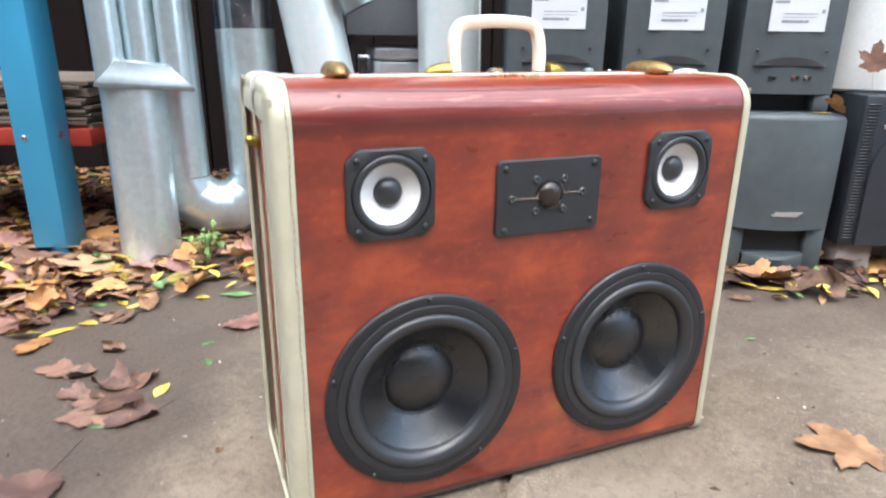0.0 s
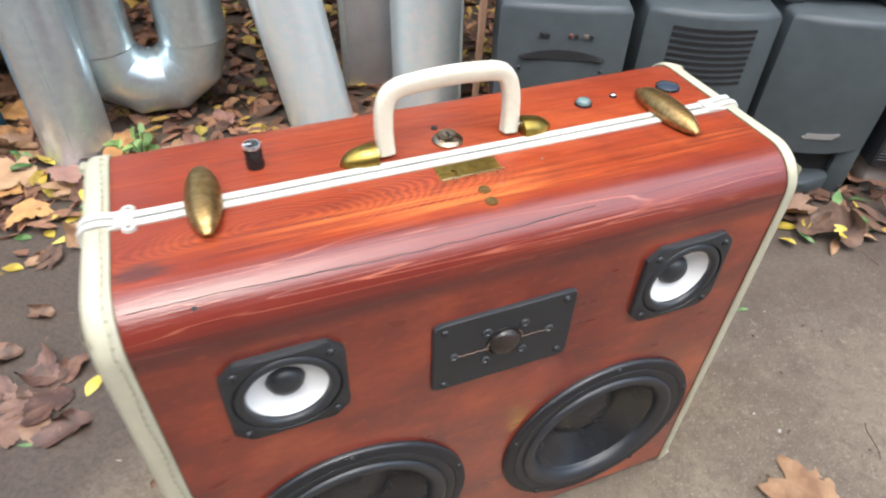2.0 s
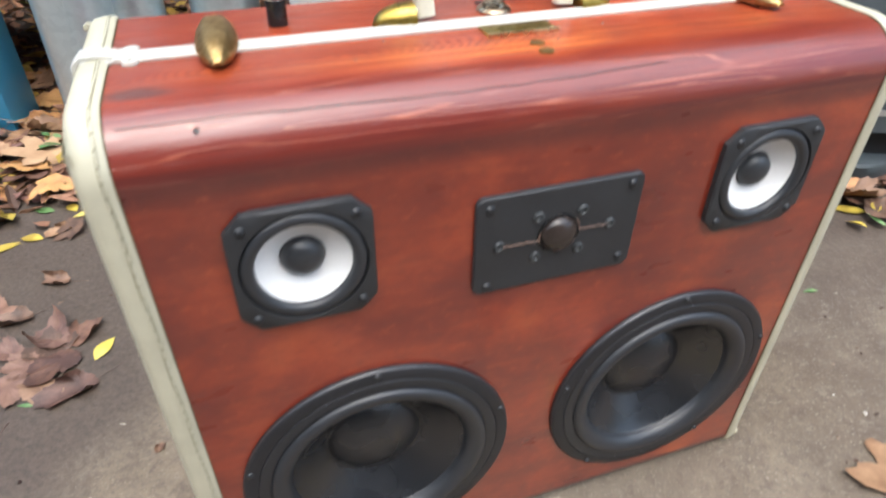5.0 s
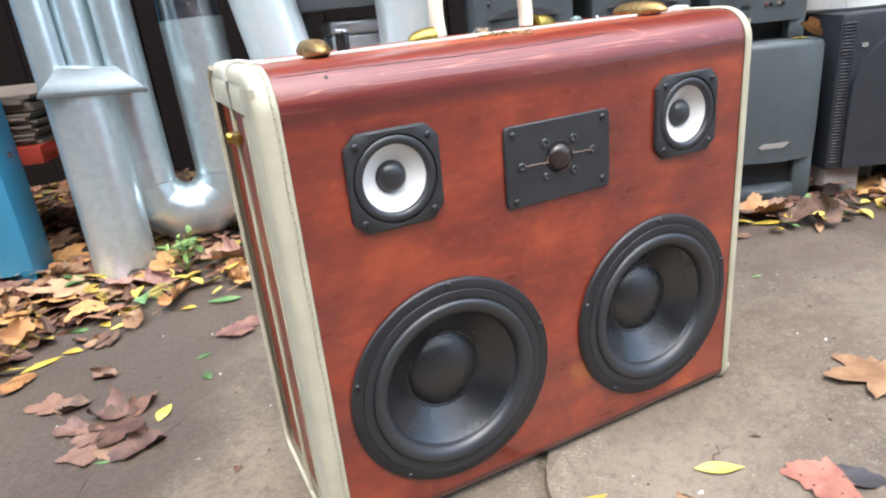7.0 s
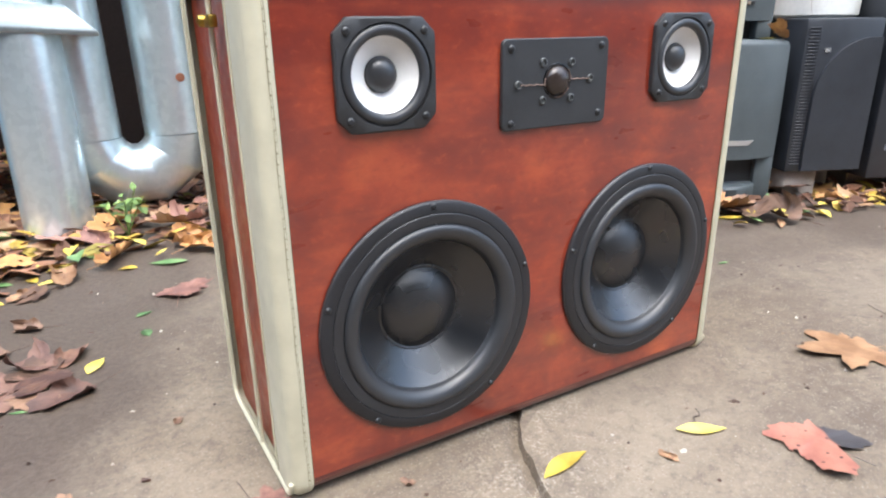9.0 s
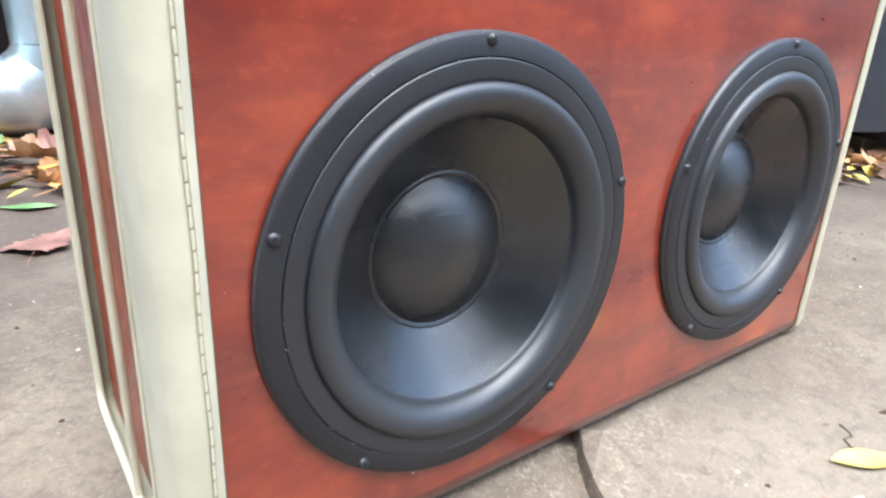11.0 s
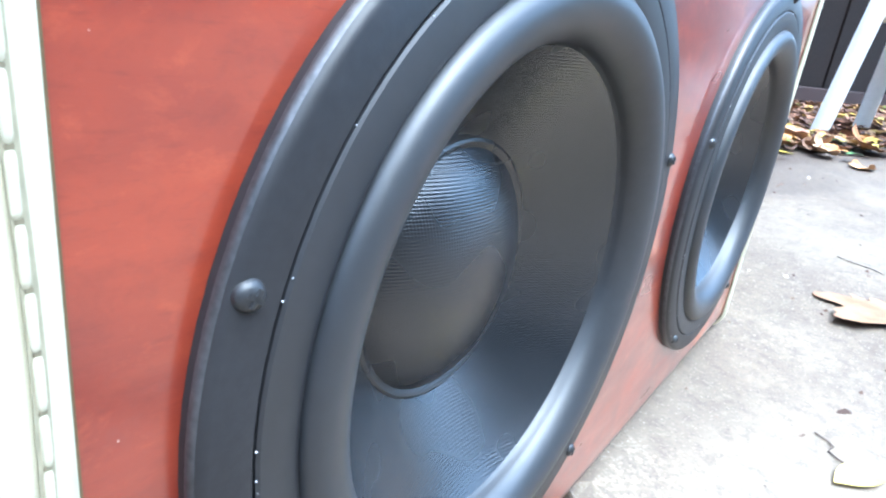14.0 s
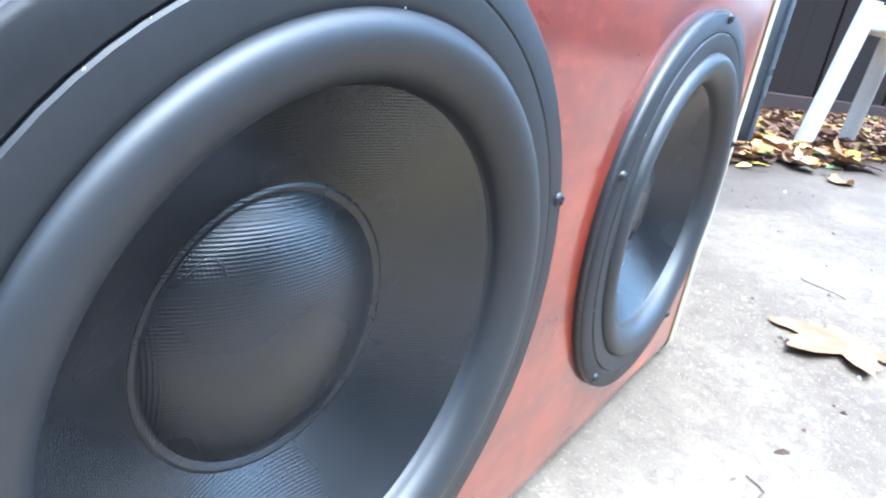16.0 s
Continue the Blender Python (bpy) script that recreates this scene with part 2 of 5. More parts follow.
def galvanised(name="galvanised_steel", brightness=1.0, metal=0.8):
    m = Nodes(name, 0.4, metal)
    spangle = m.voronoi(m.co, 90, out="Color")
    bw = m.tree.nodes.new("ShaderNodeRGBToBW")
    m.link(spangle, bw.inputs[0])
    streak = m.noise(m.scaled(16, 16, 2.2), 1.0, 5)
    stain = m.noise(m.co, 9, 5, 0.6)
    c = m.ramp(bw.outputs[0], (0.15, tuple(min(0.9, v * brightness) for v in (0.535, 0.612, 0.630))), (0.85, tuple(min(0.9, v * brightness) for v in (0.595, 0.672, 0.690))))
    c = m.mix(m.ramp(streak, (0.5, 0.0), (0.75, 0.2)), c, tuple(v * brightness for v in (0.33, 0.37, 0.40)))
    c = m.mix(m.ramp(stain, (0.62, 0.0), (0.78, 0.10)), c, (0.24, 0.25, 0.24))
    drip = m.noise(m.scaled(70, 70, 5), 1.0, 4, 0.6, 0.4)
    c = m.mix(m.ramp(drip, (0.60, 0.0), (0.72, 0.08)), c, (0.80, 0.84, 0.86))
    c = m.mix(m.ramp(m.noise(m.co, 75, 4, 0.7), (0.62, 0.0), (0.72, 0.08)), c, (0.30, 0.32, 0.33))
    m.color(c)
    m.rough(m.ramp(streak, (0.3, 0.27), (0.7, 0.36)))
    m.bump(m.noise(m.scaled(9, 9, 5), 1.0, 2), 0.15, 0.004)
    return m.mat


def woven_cone(name="woven_cone", gloss=0.20, grain=0.3):
    """Coated woven fibre of the woofer cones."""
    m = Nodes(name, 0.28, spec=0.9)
    waves = []
    for direction, scale in (("Z", 330), ("X", 330)):
        n = m.tree.nodes.new("ShaderNodeTexWave")
        n.inputs["Scale"].default_value = scale
        n.inputs["Distortion"].default_value = 0.0
        n.inputs["Detail"].default_value = 1.0
        n.bands_direction = direction
        m.link(m.co, n.inputs["Vector"])
        waves.append(n.outputs["Fac"])
    weave = m.mix(0.34, waves[0], waves[1])
    dust = m.noise(m.co, 30, 1)
    c = m.ramp(dust, (0.35, (0.010, 0.011, 0.013)), (0.7, (0.016, 0.017, 0.020)))
    m.color(m.mix(m.math("MULTIPLY", weave, 0.15), c, (0.008, 0.009, 0.010)))
    m.rough(m.ramp(dust, (0.3, gloss), (0.7, gloss + 0.10)))
    m.bump(m.mix(grain, weave, m.noise(m.co, 700, 3)), 0.45, 0.0003)
    return m.mat


def concrete_ground():
    m = Nodes("concrete_and_soil", 0.85)
    wide = m.noise(m.co, 2.6, 6, 0.6)
    mid = m.noise(m.co, 14, 6, 0.65)
    fine = m.noise(m.co, 160, 5, 0.7)
    grit = m.voronoi(m.co, 240)
    c = m.ramp(mid, (0.25, (0.088, 0.064, 0.043)), (0.5, (0.156, 0.118, 0.080)), (0.75, (0.218, 0.172, 0.122)))
    c = m.mix(m.ramp(wide, (0.42, 0.0), (0.66, 0.55)), c, (0.250, 0.205, 0.150))
    c = m.mix(m.ramp(m.noise(m.co, 4.5, 5, 0.65, 0.7), (0.32, 0.8), (0.56, 0.0)), c, (0.085, 0.062, 0.046))
    c = m.mix(m.ramp(fine, (0.35, 0.5), (0.55, 0.0)), c, (0.095, 0.078, 0.062))
    c = m.mix(m.ramp(grit, (0.04, 0.55), (0.13, 0.0)), c, (0.42, 0.395, 0.35))
    # the slab beyond the crack is cleaner and paler
    side = m.math("SUBTRACT", m.axis(0), m.math("ADD", m.math("MULTIPLY", m.axis(1), 0.445), -0.024))
    pale = m.math("MULTIPLY", m.math("MULTIPLY", m.ramp(side, (0.0, 0.0), (0.03, 1.0)), m.ramp(side, (0.12, 1.0), (0.34, 0.0))), m.ramp(wide, (0.3, 0.6), (0.7, 0.3)))
    c = m.mix(pale, c, (0.190, 0.157, 0.117))
    dust = m.noise(m.scaled(2.6, 6.5, 1), 1.0, 5, 0.6, 0.6)
    c = m.mix(m.ramp(dust, (0.50, 0.0), (0.64, 0.5)), c, (0.250, 0.205, 0.150))
    # brown tread dirt away from the crack
    dirt = m.math("MULTIPLY", m.ramp(side, (0.22, 0.0), (0.42, 0.55)), m.ramp(m.noise(m.co, 11, 5, 0.65, 0.4), (0.36, 1.0), (0.64, 0.25)))
    c = m.mix(dirt, c, (0.098, 0.074, 0.056))
    c = m.mix(m.ramp(m.noise(m.co, 60, 5, 0.7), (0.36, 0.4), (0.50, 0.0)), c, (0.080, 0.060, 0.046))
    c = m.mix(m.ramp(m.noise(m.co, 75, 5, 0.7), (0.56, 0.0), (0.70, 0.35)), c, (0.30, 0.255, 0.20))
    crumble = m.math("MULTIPLY", m.ramp(m.math("ABSOLUTE", side), (0.0, 1.0), (0.13, 0.0)), m.ramp(m.noise(m.co, 34, 5, 0.7), (0.46, 0.0), (0.58, 1.0)))
    c = m.mix(m.math("MULTIPLY", crumble, m.ramp(m.noise(m.co, 210, 3, 0.6), (0.46, 0.0), (0.62, 0.75))), c, (0.36, 0.31, 0.245))
    speck = m.noise(m.co, 420, 2)
    c = m.mix(m.ramp(speck, (0.62, 0.0), (0.72, 0.5)), c, (0.40, 0.36, 0.30))
    c = m.mix(m.ramp(speck, (0.28, 0.5), (0.38, 0.0)), c, (0.07, 0.055, 0.042))
    # damp stain at one side of the slab, with a ragged edge
    ragged_x = m.math("ADD", m.math("MULTIPLY", m.axis(0), -1.0), m.math("MULTIPLY", m.math("SUBTRACT", m.noise(m.co, 8, 5, 0.6), 0.5), 0.22))
    damp = m.math("MULTIPLY", m.ramp(ragged_x, (0.43, 0.0), (0.49, 0.55)), m.ramp(m.axis(1), (0.24, 1.0), (0.36, 0.0)))
    c = m.mix(damp, c, (0.085, 0.066, 0.056))
    # damp soil where the litter lies, ragged edge
    x, y = m.axis(0), m.axis(1)
    back = m.math("ADD", m.math("MULTIPLY", m.math("SUBTRACT", x, 0.81), 0.423), m.math("MULTIPLY", m.math("SUBTRACT", y, 0.36), 0.906))
    left = m.ramp(m.math("MULTIPLY", x, -1.0), (0.22, 0.0), (0.46, 0.62))
    ragged = m.math("ADD", m.math("ADD", back, left), m.math("MULTIPLY", m.math("SUBTRACT", m.noise(m.co, 6, 5, 0.6), 0.5), 0.5))
    soil = m.ramp(m.math("ADD", m.math("MULTIPLY", ragged, 1.6), 0.76), (0.25, 0.0), (0.36, 0.5), (0.60, 1.0))
    earth = m.ramp(fine, (0.3, (0.032, 0.022, 0.016)), (0.7, (0.090, 0.063, 0.046)))
    c = m.mix(m.math("MULTIPLY", soil, 0.85), c, earth)
    m.color(c)
    m.rough(m.ramp(soil, (0.0, 0.88), (1.0, 0.6)))
    m.bump(m.mix(0.5, fine, mid), 0.6, 0.003)
    return m.mat


def leaf_material(name, dark, mid, lite, rough=0.55, scorch=False):
    m = Nodes(name, rough)
    vein = m.noise(m.co, 120, 5, 0.65)
    patch = m.noise(m.co, 28, 4)
    c = m.ramp(m.math("ADD", m.math("MULTIPLY", m.math("SUBTRACT", m.chance(), 0.5), 0.45), patch), (0.25, dark), (0.5, mid), (0.78, lite))
    c = m.mix(m.ramp(vein, (0.62, 0.0), (0.74, 0.55)), c, dark)
    if scorch:
        # charcoal-grey dead tip and small dark spots
        c = m.mix(m.ramp(m.voronoi(m.co, 60), (0.12, 0.9), (0.20, 0.0)), c, (0.045, 0.016, 0.014))
        tip = m.math("SUBTRACT", m.math("SUBTRACT", m.axis(0), m.math("MULTIPLY", m.axis(1), 0.45)), 0.020)
        c = m.mix(m.ramp(m.math("ADD", tip, m.math("MULTIPLY", m.math("SUBTRACT", patch, 0.5), 0.012)), (0.0, 0.0), (0.006, 1.0)), c, (0.050, 0.045, 0.048))
    m.color(c)
    m.bump(vein, 0.35, 0.001)
    return m.mat


def litter_material():
    m = Nodes("dry_litter", 0.7)
    tone = m.island()
    c = m.ramp(tone, (0.0, (0.055, 0.028, 0.018)), (0.3, (0.13, 0.062, 0.036)), (0.55, (0.24, 0.115, 0.065)), (0.75, (0.34, 0.175, 0.10)), (0.92, (0.50, 0.34, 0.05)), (1.0, (0.16, 0.17, 0.04)))
    c = m.mix(m.ramp(m.noise(m.co, 90, 4), (0.5, 0.0), (0.7, 0.5)), c, (0.08, 0.04, 0.02))
    m.color(c)
    return m.mat


def painted(name, color, chip, rough=0.4):
    m = Nodes(name, rough)
    wear = m.noise(m.co, 38, 6, 0.7)
    tone = m.noise(m.co, 5, 3)
    c = m.ramp(tone, (0.3, tuple(v * 0.85 for v in color)), (0.7, color))
    c = m.mix(m.ramp(wear, (0.68, 0.0), (0.74, 0.7)), c, chip)
    m.color(c)
    m.bump(m.noise(m.co, 140, 3), 0.12, 0.0008)
    return m.mat


WOOD = stained_wood()
BAFFLE = stained_baffle()
CREAM = cream_leather()
PLASTIC_CREAM = plain("cream_handle_plastic", (0.72, 0.68, 0.54), 0.38, grain=40, vary=0.08, bump=0.05)
FURROW_SHADE = plain("dull_furrow", (0.27, 0.245, 0.165), 0.8)
NEEDLE_HOLE = plain("dark_needle_hole", (0.17, 0.145, 0.09), 0.9)
STITCH = plain("dark_edge_gap", (0.10, 0.07, 0.03), 0.8)
WHITE_STRIP = plain("white_edge_strip", (0.56, 0.545, 0.48), 0.42, grain=60, vary=0.1)
BRASS = aged_brass()
DULL_BRASS = dull_brass()
BRIGHT_BRASS = plain("rubbed_bright_brass", (0.74, 0.62, 0.34), 0.28, 1.0, grain=120, vary=0.2)
BLACK_METAL = plain("black_coated_steel", (0.017, 0.017, 0.019), 0.46, grain=60, vary=0.3, bump=0.1, spec=0.4)
RUBBER = plain("black_rubber_roll", (0.019, 0.021, 0.025), 0.46, grain=40, vary=0.2, bump=0.0, spec=0.78)
GASKET = plain("smooth_gasket", (0.018, 0.019, 0.022), 0.48, grain=40, vary=0.2, bump=0.0, spec=0.6)
CONE = woven_cone("woven_cone", 0.20, 0.6)
CAP = woven_cone("woven_cap", 0.22)
WHITE_CONE = plain("white_poly_cone", (0.80, 0.80, 0.79), 0.4, grain=50, vary=0.04, bump=0.05)
PLATE = plain("black_moulded_plate", (0.026, 0.027, 0.029), 0.5, grain=200, vary=0.3, bump=0.3)
SCREW = plain("black_screw", (0.022, 0.023, 0.025), 0.34, 0.0, grain=300)
CAP_GREY = plain("dark_grey_cap", (0.028, 0.030, 0.034), 0.4, bump=0.0, spec=0.7)
FIXING = plain("dull_grey_fixing", (0.062, 0.066, 0.068), 0.45, 0.3)
CHROME = plain("dull_chrome", (0.55, 0.55, 0.56), 0.2, 1.0, grain=120, vary=0.15)
WIRE = plain("copper_lead", (0.24, 0.165, 0.13), 0.5, 0.4)
SMOKED = plain("smoked_dome", (0.034, 0.025, 0.021), 0.18, grain=160, vary=0.5)
KNOB_BLACK = plain("black_knob", (0.012, 0.012, 0.013), 0.28)
EDGE_GLINT = plain("worn_steel_edge", (0.07, 0.07, 0.075), 0.36, 0.5, grain=90, vary=0.5)
WORN_NICKEL = plain("worn_nickel", (0.46, 0.36, 0.24), 0.32, 1.0, grain=160, vary=0.45)
LED_BLUE = plain("dark_blue_glass_button", (0.045, 0.058, 0.080), 0.15)
PALE_BUTTON = plain("pale_green_button", (0.15, 0.21, 0.20), 0.14)
ZINC = galvanised(brightness=1.26, metal=0.82)
# darker copy of the zinc; the collar's shade is put into its colour
DARK_ZINC = galvanised("dull_weathered_zinc", 0.52, 0.75)
# paler copy of the zinc, with the sky's reflection put into its colour
SKY_LIT_ZINC = galvanised("bright_galvanised_steel", 1.45, 0.5)
GREY_PLASTIC = plain("grey_speaker_plastic", (0.062, 0.074, 0.079), 0.52, grain=150, vary=0.22, bump=0.25)
GREY_DARK = plain("dark_recess_plastic", (0.016, 0.016, 0.017), 0.6)
BLACK_BOX = plain("black_vinyl_box", (0.024, 0.027, 0.033), 0.42, grain=110, vary=0.3, bump=0.3)
STICKER = plain("white_sticker", (0.62, 0.64, 0.67), 0.5, vary=0.04, bump=0)
INK = plain("grey_ink", (0.25, 0.26, 0.28), 0.6)
SILVER = plain("silver_badge", (0.62, 0.62, 0.62), 0.3, 0.8, vary=0.1)
BLUE = painted("blue_paint", (0.055, 0.29, 0.48), (0.30, 0.36, 0.38))
RED = painted("red_paint", (0.36, 0.04, 0.022), (0.12, 0.05, 0.04))
CARD = plain("cardboard_sheets", (0.17, 0.135, 0.105), 0.85, grain=30, vary=0.35)
WHITE_PLASTIC = plain("white_plastic", (0.78, 0.79, 0.77), 0.42, grain=25, vary=0.08, bump=0.08)
# near-black colour carries the deep shade behind the stored things
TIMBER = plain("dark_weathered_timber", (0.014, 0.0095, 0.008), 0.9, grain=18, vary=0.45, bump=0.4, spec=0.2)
BRICK = plain("old_concrete_block", (0.30, 0.27, 0.24), 0.9, grain=60, vary=0.35, bump=0.6)
GROUND = concrete_ground()
TERMINAL_RED = plain("faded_red_terminal", (0.13, 0.045, 0.035), 0.5)
RUST = plain("orange_rust_patch", (0.22, 0.085, 0.045), 0.8, vary=0.4)

LEAF_TAN = leaf_material("tan_leaf", (0.20, 0.105, 0.052), (0.37, 0.220, 0.118), (0.50, 0.325, 0.185))
LEAF_BROWN = leaf_material("brown_leaf", (0.075, 0.042, 0.028), (0.165, 0.093, 0.058), (0.26, 0.152, 0.092))
LEAF_RUSSET = leaf_material("russet_leaf", (0.065, 0.031, 0.023), (0.155, 0.078, 0.050), (0.24, 0.130, 0.085))
LEAF_UMBER = leaf_material("umber_leaf", (0.070, 0.036, 0.028), (0.145, 0.077, 0.056), (0.22, 0.125, 0.088))
LEAF_DUSKY = leaf_material("dusky_leaf", (0.15, 0.070, 0.055), (0.29, 0.148, 0.112), (0.37, 0.205, 0.155))
LEAF_ORANGE = leaf_material("orange_leaf", (0.20, 0.09, 0.03), (0.40, 0.19, 0.065), (0.54, 0.30, 0.11))
LEAF_YELLOW = leaf_material("yellow_leaf", (0.34, 0.24, 0.03), (0.55, 0.42, 0.06), (0.66, 0.54, 0.14), 0.6)
LEAF_GREEN = leaf_material("green_leaf", (0.05, 0.11, 0.03), (0.11, 0.21, 0.07), (0.21, 0.32, 0.13), 0.45)
LEAF_SALMON = leaf_material("salmon_leaf", (0.13, 0.042, 0.034), (0.26, 0.098, 0.072), (0.36, 0.160, 0.110), scorch=True)
LITTER = litter_material()
LEAF_WEED = leaf_material("weed_leaf", (0.08, 0.14, 0.03), (0.17, 0.27, 0.06), (0.30, 0.40, 0.12), 0.45)
TWIG = plain("dark_twig", (0.085, 0.060, 0.045), 0.8)


# ---- mesh helpers ----
def part(name, bm, material, parent=None, label=""):
    me = bpy.data.meshes.new(name)
    bm.normal_update()
    bm.to_mesh(me)
    me.set_sharp_from_angle(angle=radians(38))
    bm.free()
    me.materials.append(material)
    ob = new(name, me)
    if parent is not None:
        ob.parent = parent
    if label:
        tagged(ob, label)
    return ob


def again(ob, parent, loc, rot=(0, 0, 0)):
    """Another object on the same mesh."""
    c = new(ob.name.split(".")[0], ob.data)
    c.parent, c.location, c.rotation_euler = parent, loc, [radians(a) for a in rot]
    return c


def thing(name, loc, label, category, group="", kind="", rz=0.0):
    ob = new(name)
    ob.empty_display_size = 0.05
    ob.location = loc
    ob.rotation_euler = (0, 0, radians(rz))
    return tagged(ob, label, category, group, kind)


def box(x0, x1, y0, y1, z0, z1, bevel=0.0, seg=2):
    bm = bmesh.new()
    bmesh.ops.create_cube(bm, size=1.0)
    bmesh.ops.scale(bm, vec=(x1 - x0, y1 - y0, z1 - z0), verts=bm.verts)
    bmesh.ops.translate(bm, vec=((x0 + x1) / 2, (y0 + y1) / 2, (z0 + z1) / 2), verts=bm.verts)
    if bevel:
        bmesh.ops.bevel(bm, geom=list(bm.edges), offset=bevel, segments=seg, profile=0.5, affect="EDGES", clamp_overlap=True)
    return bm


def rings(loops, closed=True, caps=(False, False), smooth=True):
    """Skin a list of equally long loops of points."""
    bm = bmesh.new()
    rows = [[bm.verts.new(p) for p in loop] for loop in loops]
    n = len(rows[0])
    for a, b in zip(rows, rows[1:]):
        for i in range(n if closed else n - 1):
            j = (i + 1) % n
            f = bm.faces.new((a[i], a[j], b[j], b[i]))
            f.smooth = smooth
    for end, row in ((caps[0], rows[0][::-1]), (caps[1], rows[-1])):
        if end:
            bm.faces.new(row)
    bmesh.ops.recalc_face_normals(bm, faces=bm.faces)
    return bm


def lathe(profile, n=64, axis="z", centre=(0, 0, 0), smooth=True):
    """Turn (radius, height) pairs round an axis. axis 'y': height runs along +y."""
    loops = []
    for r, h in profile:
        loop = []
        for i in range(n):
            a = 2 * math.pi * i / n
            c, s = max(r, 1e-5) * math.cos(a), max(r, 1e-5) * math.sin(a)
            p = (c, s, h) if axis == "z" else (c, h, s)
            loop.append((p[0] + centre[0], p[1] + centre[1], p[2] + centre[2]))
        loops.append(loop)
    bm = rings(loops, smooth=smooth)
    bmesh.ops.remove_doubles(bm, verts=bm.verts, dist=2e-5)
    return bm


def sweep(path, section, closed_path=False, caps=True, up=Vector((0, 0, 1))):
    """Sweep a closed section of (side, up) pairs along points."""
    pts = [Vector(p) for p in path]
    loops = []
    for i, p in enumerate(pts):
        if closed_path:
            d = pts[(i + 1) % len(pts)] - pts[i - 1]
        else:
            d = pts[min(i + 1, len(pts) - 1)] - pts[max(i - 1, 0)]
        d.normalize()
        side = d.cross(up)
        if side.length < 1e-4:
            side = d.cross(Vector((1, 0, 0)))
        side.normalize()
        top = side.cross(d)
        loops.append([p + side * a + top * b for a, b in section])
    if closed_path:
        loops.append(loops[0])
        bm = rings(loops)
        bmesh.ops.remove_doubles(bm, verts=bm.verts, dist=1e-6)
        return bm
    return rings(loops, caps=(caps, caps))


def circle(r, n=12):
    return [(r * math.cos(2 * math.pi * i / n), r * math.sin(2 * math.pi * i / n)) for i in range(n)]


def pipe(p0, p1, r, wall=0.0015, n=48):
    """An open sheet pipe with an inner skin."""
    p0, p1 = Vector(p0), Vector(p1)
    d = (p1 - p0).normalized()
    side = d.cross(Vector((0, 1, 0))).normalized()
    top = side.cross(d)
    def loop(p, q):
        return [p + side * a + top * b for a, b in circle(q, n)]
    return rings([loop(p1, r - wall), loop(p0, r - wall), loop(p0, r), loop(p0 + (p1 - p0) * 0.5, r), loop(p1, r), loop(p1, r - wall)])


# ---- the place ----
def back_of(x, y):
    """How far a spot lies behind the line along which the stored things stand."""
    return (x - 0.81) * 0.423 + (y - 0.36) * 0.906


def ease(a, b, v):
    k = min(1.0, max(0.0, (v - a) / (b - a)))
    return k * k * (3 - 2 * k)


def crack_x(y):
    return -0.024 + 0.445 * y + 0.006 * math.sin(y * 31) + 0.003 * math.sin(y * 83 + 1) + 0.004 * noise.noise((y * 55, 0.3, 0))


def ground_z(x, y):
    z = (0.026 + 0.010 * ease(1.0, 1.5, x)) * ease(-0.36, -0.02, back_of(x, y)) + 0.018 * ease(0.2, 0.6, x) * ease(0.3, -0.1, y)
    if (x < -0.27 or x > 0.27 or y < 0) and -3 < x < 3:
        z += 0.0022 * noise.noise((x * 5, y * 5, 0)) * ease(0.0, 0.15, max(abs(x) - 0.27, -y, y - 0.21))
    z -= 0.0045 * (1 - ease(-0.0006, 0.0006, x - crack_x(y))) * ease(0.55, 0.2, y)
    return z


def build_ground():
    us = sorted({round(v, 4) for v in [-60, -20, -8, -4, -2.5, -1.8] + [-1.4 + 0.02 * i for i in range(63)] + [-0.14 + 0.01 * i for i in range(12)]
                 + [-0.020, -0.012, -0.007, -0.0035, -0.0018, 0.0, 0.0011, 0.003, 0.0065, 0.012, 0.02] + [0.03 + 0.02 * i for i in range(68)] + [1.6, 2, 3, 5, 9, 20, 60]})
    vs = sorted({round(v, 4) for v in [-60, -20, -8, -4, -2, -1.2] + [-0.9 + 0.02 * i for i in range(113)] + [-0.36 + 0.005 * i for i in range(75)] + [1.5, 1.8, 2.5, 4, 8, 20, 60]})
    bm = bmesh.new()
    grid = []
    for y in vs:
        row = []
        for u in us:
            near = ease(2.0, 1.0, abs(y)) 
            x = u + crack_x(max(-0.9, min(y, 1.0))) * near * ease(0.9, 0.3, abs(u))
            z = ground_z(x, y)
            if -0.0125 < u < -0.001:
                x += 0.0030 * noise.noise((y * 70, u * 300, 4.0)) - (0.003 if u < -0.006 else 0.0)
                z -= 0.0065 * ease(0.5, 0.2, y) * ease(-1.4, -0.8, y) * (1.0 if u > -0.011 else 0.35)
            row.append(bm.verts.new((x, y, z)))
        grid.append(row)
    for a, b in zip(grid, grid[1:]):
        for i in range(len(us) - 1):
            f = bm.faces.new((a[i], a[i + 1], b[i + 1], b[i]))
            f.smooth = True
    return tagged(part("ground", bm, GROUND), "cracked tan concrete slab running into damp dark soil", "ground", kind="structure")


build_ground()


def row_spot(u, v, z=0.0):
    """A place from its run along the stored things and its depth behind their line."""
    return (0.81 + 0.906 * u + 0.423 * v, 0.36 - 0.423 * u + 0.906 * v, z)


ROW_TURN = -25.0


